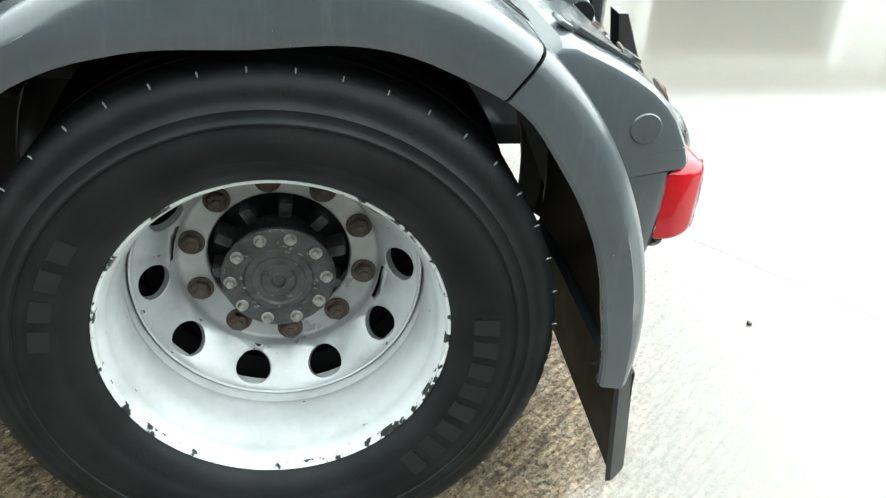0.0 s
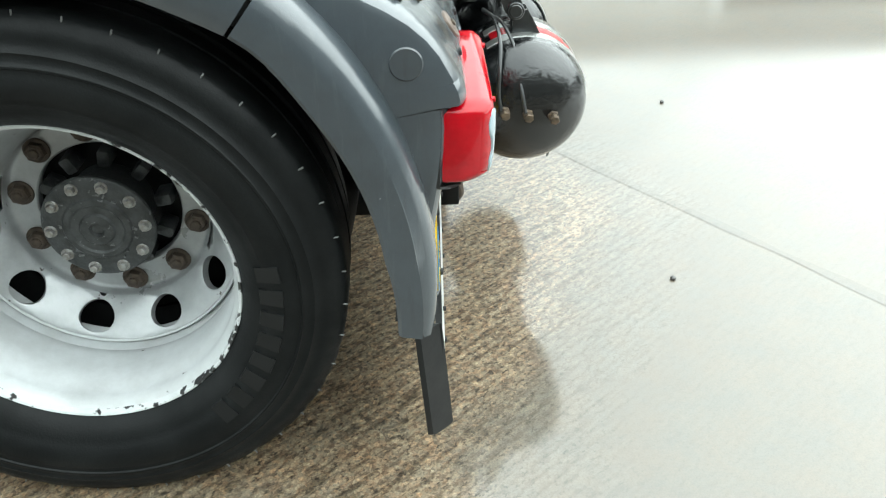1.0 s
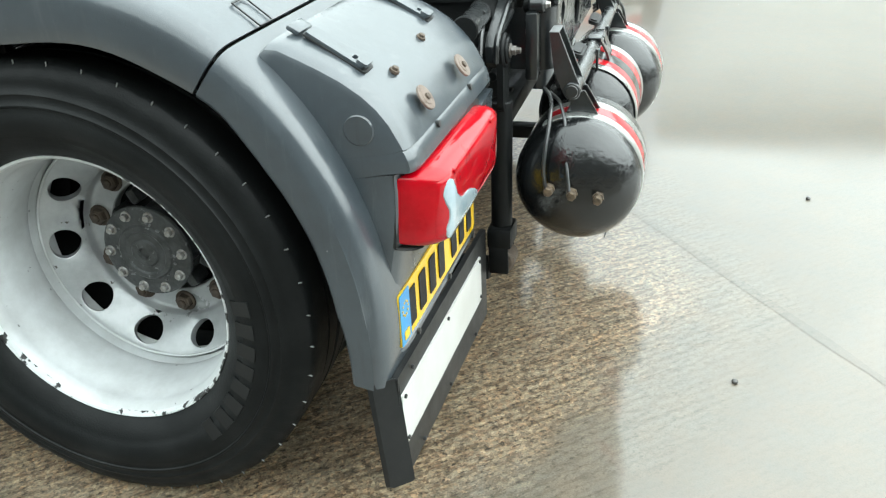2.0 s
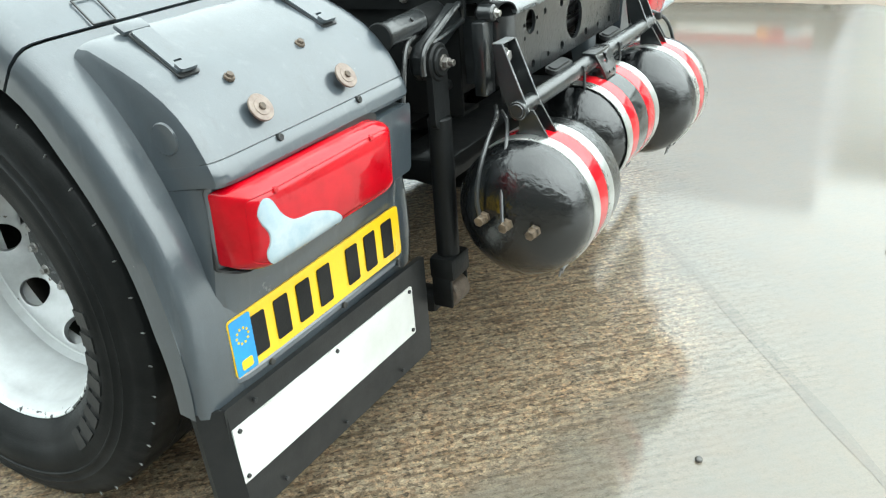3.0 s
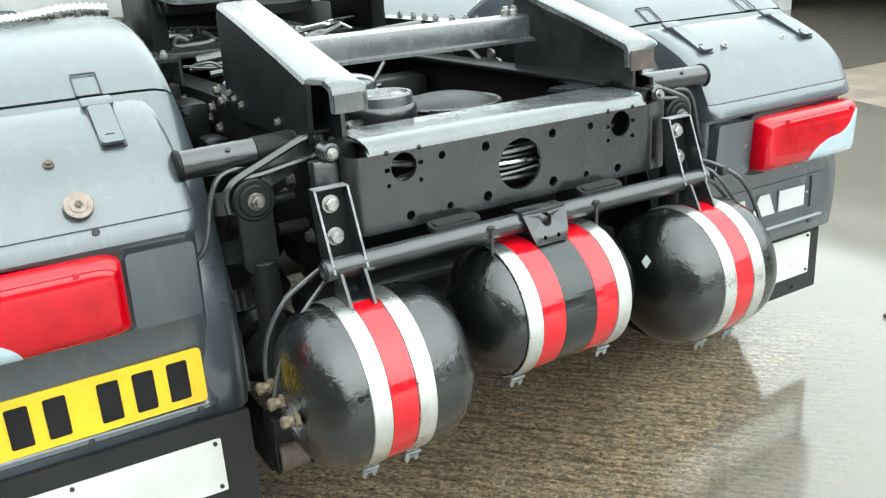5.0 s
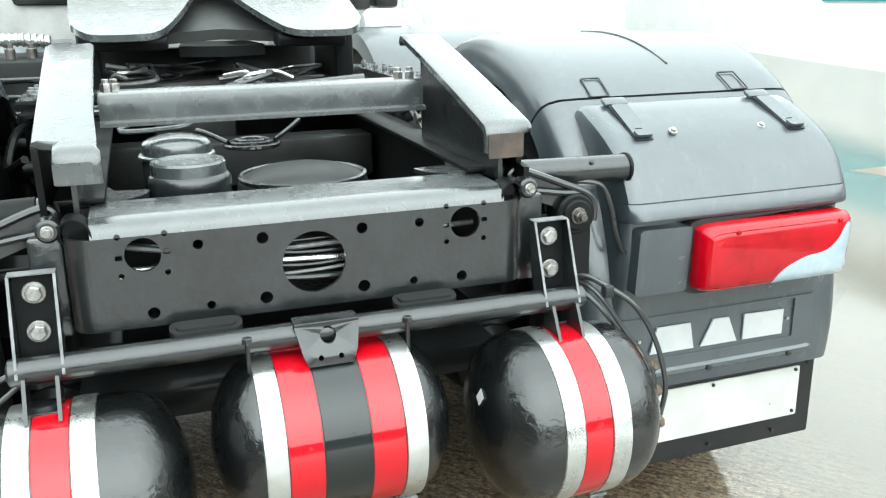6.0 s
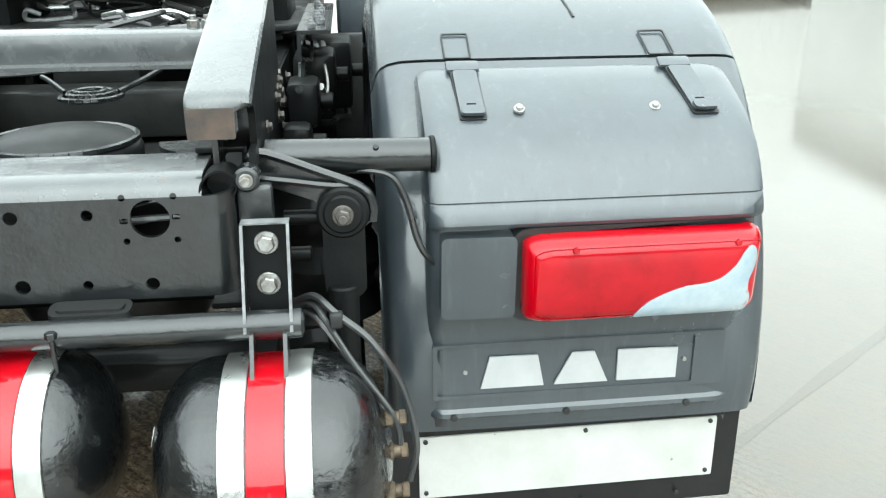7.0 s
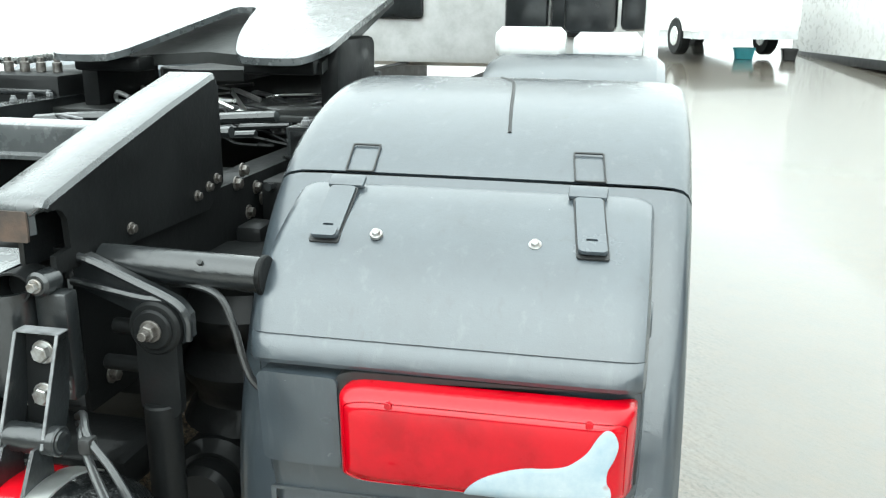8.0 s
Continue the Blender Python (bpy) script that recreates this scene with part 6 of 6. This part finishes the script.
rod(bm, (-2.6, 1.20, 0.95), (-2.6, 1.20, 2.2), 0.035, seg=16)
part("exhaust_pipe", bm, VANW, truck, "white upright pipe beside the cab")
for s in (-1, 1):
    bm = bmesh.new()
    box(bm, (-2.6, CY + s * 0.80, 0.75), (1.1, 0.60, 0.55), 0.06)
    part("side_box", bm, GREY, truck, "grey side box ahead of the wheels")


# ---------------------------------------------------------------- yard beyond
def car_wheel(bm, c, r=0.33, w=0.2):
    rod(bm, (c[0], c[1] - w / 2, c[2]), (c[0], c[1] + w / 2, c[2]), r, seg=28, bevel=0.03)


def van(x, y, z):
    """A white panel van, seen from behind its flank."""
    v = thing("van", "white panel van parked on the wet yard", "van", (x, y, z))
    bm = bmesh.new()
    prof = [(-2.6, 0.42), (2.4, 0.42), (2.46, 0.55), (2.44, 1.2), (2.38, 2.0), (2.30, 2.25), (-1.0, 2.3), (-1.45, 2.15), (-2.05, 1.35), (-2.62, 1.1), (-2.70, 0.7)]
    slab(bm, prof, [], 1.8, lambda a, b, w: Vector((a, w - 0.9, b)))
    part("body", bm, VANW, v)
    bm = bmesh.new()
    slab(bm, [(-2.66, 0.30), (2.46, 0.30), (2.46, 0.44), (-2.70, 0.46)], [], 1.76, lambda a, b, w: Vector((a, w - 0.88, b)))
    part("sill", bm, SILVER, v)
    for wx in (-1.65, 1.45):
        for wy in (-0.82, 0.82):
            bm = bmesh.new()
            car_wheel(bm, (wx, wy, 0.33))
            k = part("wheel", bm, RUBBER, v)
            bm = bmesh.new()
            car_wheel(bm, (wx, wy, 0.33), 0.19, 0.22)
            part("hubcap", bm, STRAP, k)
    return v


yard_van = van(-16.4, 2.1, rise(-16.4, 3))
yard_van.rotation_euler = (0, 0, radians(20))


def open_tub(x, y, w, d, h, mat, label):
    """A low plastic tub with a rolled rim."""
    bm = bmesh.new()
    z = rise(x, y)
    rings = []
    for k, (q, e) in enumerate(((0.80, 0.0), (1.0, h), (1.06, h), (1.06, h - 0.03), (0.95, h - 0.03), (0.76, 0.02))):
        rings.append([bm.verts.new((x + u * q * w / 2, y + v * q * d / 2, z + e)) for u, v in rounded(-1, -1, 1, 1, 0.3)])
    for f, g in zip(rings, rings[1:]):
        for i in range(len(f)):
            bm.faces.new((f[i], f[(i + 1) % len(f)], g[(i + 1) % len(g)], g[i]))
    bm.faces.new(rings[0])
    bm.faces.new(rings[-1])
    return tagged(part("tub", bm, mat), label, "tub", "tubs beside the van")


open_tub(-15.0, 2.98, 0.30, 0.36, 0.20, TEAL, "blue-green plastic tub beside the van's wheel")
open_tub(-14.95, 3.74, 0.30, 0.26, 0.20, SEAL, "black plastic tub beside the parked van")


def container(x, y, z):
    c = thing("container", "plain white storage container on the yard", "container", (x, y, z))
    bm = bmesh.new()
    box(bm, (0, 0, 1.38), (6.0, 2.4, 2.5), 0.03)
    part("shell", bm, VANW, c)
    bm = bmesh.new()
    for e in (-1, 1):
        box(bm, (0, e * 1.15, 0.09), (6.0, 0.12, 0.16), 0.02)
    part("base_rail", bm, SEAL, c)
    return c


box_c = container(-13.86, 5.86, rise(-13.9, 5.4))
box_c.rotation_euler = (0, 0, radians(13))


def trailer(x, y):
    t = thing("trailer", "pale box trailer with tail lamps and a red and white board", "trailer", (x, y, 0))
    W = 2.0
    bm = bmesh.new()
    box(bm, (W / 2, 1.6, 1.50), (W, 3.1, 1.6), 0.04)
    part("box_body", bm, PALEBLUE, t, "pale blue-grey box body")
    bm = bmesh.new()
    box(bm, (W / 2, 0.0, 0.66), (W, 0.14, 0.07), 0.02)
    part("rear_sill", bm, WEATHERED, t, "weathered grey sill")
    bm = bmesh.new()
    box(bm, (W / 2, -0.05, 0.375), (W - 0.06, 0.10, 0.06), 0.02)
    part("bumper_bar", bm, WEATHERED, t, "weathered grey bumper bar")
    for u in (0.5, W - 0.5):
        bm = bmesh.new()
        box(bm, (u, 0.02, 0.50), (0.10, 0.08, 0.28), 0.01)
        part("bumper_stay", bm, WEATHERED, t)
    bm = bmesh.new()
    box(bm, (W / 2, 1.5, 0.50), (W - 0.5, 2.7, 0.34), 0.04)
    part("underbody", bm, SEAL, t, "black underbody")
    bm = bmesh.new()
    box(bm, (W / 2, -0.045, 0.545), (W - 0.10, 0.04, 0.17), 0.01)
    part("lamp_carrier", bm, WEATHERED, t, "dull grey lamp carrier")
    bm = bmesh.new()
    box(bm, (0.13, -0.08, 0.615), (0.16, 0.05, 0.05), 0.01)
    part("corner_marker", bm, YELLOW, t, "yellow corner marker")
    for u in (0.20, W - 0.62):
        for k, (w, m) in enumerate(((0.10, ORANGE), (0.13, LENS), (0.13, CLEAR))):
            bm = bmesh.new()
            box(bm, (u + 0.05 + k * 0.125, -0.08, 0.535), (w, 0.05, 0.10), 0.01)
            part("lamp", bm, m, t)
    bm = bmesh.new()
    box(bm, (1.25, -0.08, 0.60), (1.2, 0.02, 0.07), 0.004)
    part("red_board", bm, TAPE, t)
    bm = bmesh.new()
    box(bm, (1.25, -0.08, 0.505), (1.2, 0.02, 0.10), 0.004)
    part("white_board", bm, WHITE, t)
    for u in (0.25, W - 0.25):
        bm = bmesh.new()
        rod(bm, (u - 0.12, 1.6, 0.36), (u + 0.12, 1.6, 0.36), 0.36, seg=32, bevel=0.05)
        part("wheel", bm, RUBBER, t)
    return t


trailer(-1.23, 6.15)

# muddy strip beyond the slab
bm = bmesh.new()
n = 60
rows = []
for i in range(n + 1):
    x = -2.6 + 14 * i / n
    y = 4.55 + 0.25 * noise.noise(Vector((x * 0.9, 3, 0))) + 0.10 * noise.noise(Vector((x * 4, 7, 0)))
    rows.append([bm.verts.new((x, y, rise(x, y) + 0.001)), bm.verts.new((x, y + 0.3, rise(x, y) + 0.006)), bm.verts.new((x, 7.5, rise(x, y) + 0.006)), bm.verts.new((x, 9.68, rise(x, y) + 0.006))])
for f, g in zip(rows, rows[1:]):
    for k in range(3):
        bm.faces.new((f[k], f[k + 1], g[k + 1], g[k]))
tagged(part("mud_strip", bm, MUD, smooth=60), "brown muddy strip between the concrete and the parked trailer", "mud", kind="structure")


def building():
    b = thing("warehouse", "pale warehouse wall with dark open doorways", "building", (0, 9.7, 0), kind="structure")
    bm = bmesh.new()
    W = [(-22, -0.1), (14, -0.1), (14, 2.9), (-22, 2.9)]
    doors = [[(-6.4, -0.06), (-1.6, -0.06), (-1.6, 2.6), (-6.4, 2.6)], [(5.0, -0.06), (8.0, -0.06), (8.0, 2.5), (5.0, 2.5)]]
    slab(bm, W, doors, 0.3, lambda u, v, w: Vector((u, w, v)))
    part("wall", bm, CREAM, b)
    bm = bmesh.new()
    box(bm, (-4, 4.0, 2.98), (36.4, 9.0, 0.16), 0.05)
    part("roof", bm, SILVER, b)
    # Near-black colour puts the doorways' shade into the inner walls.
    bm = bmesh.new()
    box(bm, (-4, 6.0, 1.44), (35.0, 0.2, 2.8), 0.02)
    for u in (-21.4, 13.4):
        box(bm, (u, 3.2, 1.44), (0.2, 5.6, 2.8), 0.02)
    part("interior", bm, DOORSHADE, b)
    bm = bmesh.new()
    box(bm, (-7.75, -0.02, 1.50), (2.2, 0.04, 0.86), 0.01)
    part("wall_band", bm, TEAL, b, "blue-green painted panel on the wall")
    for u in (-6.5, -4.15, -1.5, 4.9, 8.1):
        bm = bmesh.new()
        box(bm, (u, -0.06, 1.35), (0.22, 0.12, 2.7), 0.02)
        part("door_post", bm, VANW, b)


building()


def light_blockers():
    """Unseen plain panels, added to block low sky light from behind and the left."""
    w = thing("yard_wall", "unseen plain panels added behind and left of the truck to block low sky light", "wall", kind="structure")
    for name, c, s in (("panel", (34, 0, 2.0), (0.3, 90, 4.0)), ("panel", (6, -7.6, 2.1), (26, 0.3, 4.2))):
        bm = bmesh.new()
        box(bm, c, s, 0.02)
        part(name, bm, WALL, w)


light_blockers()
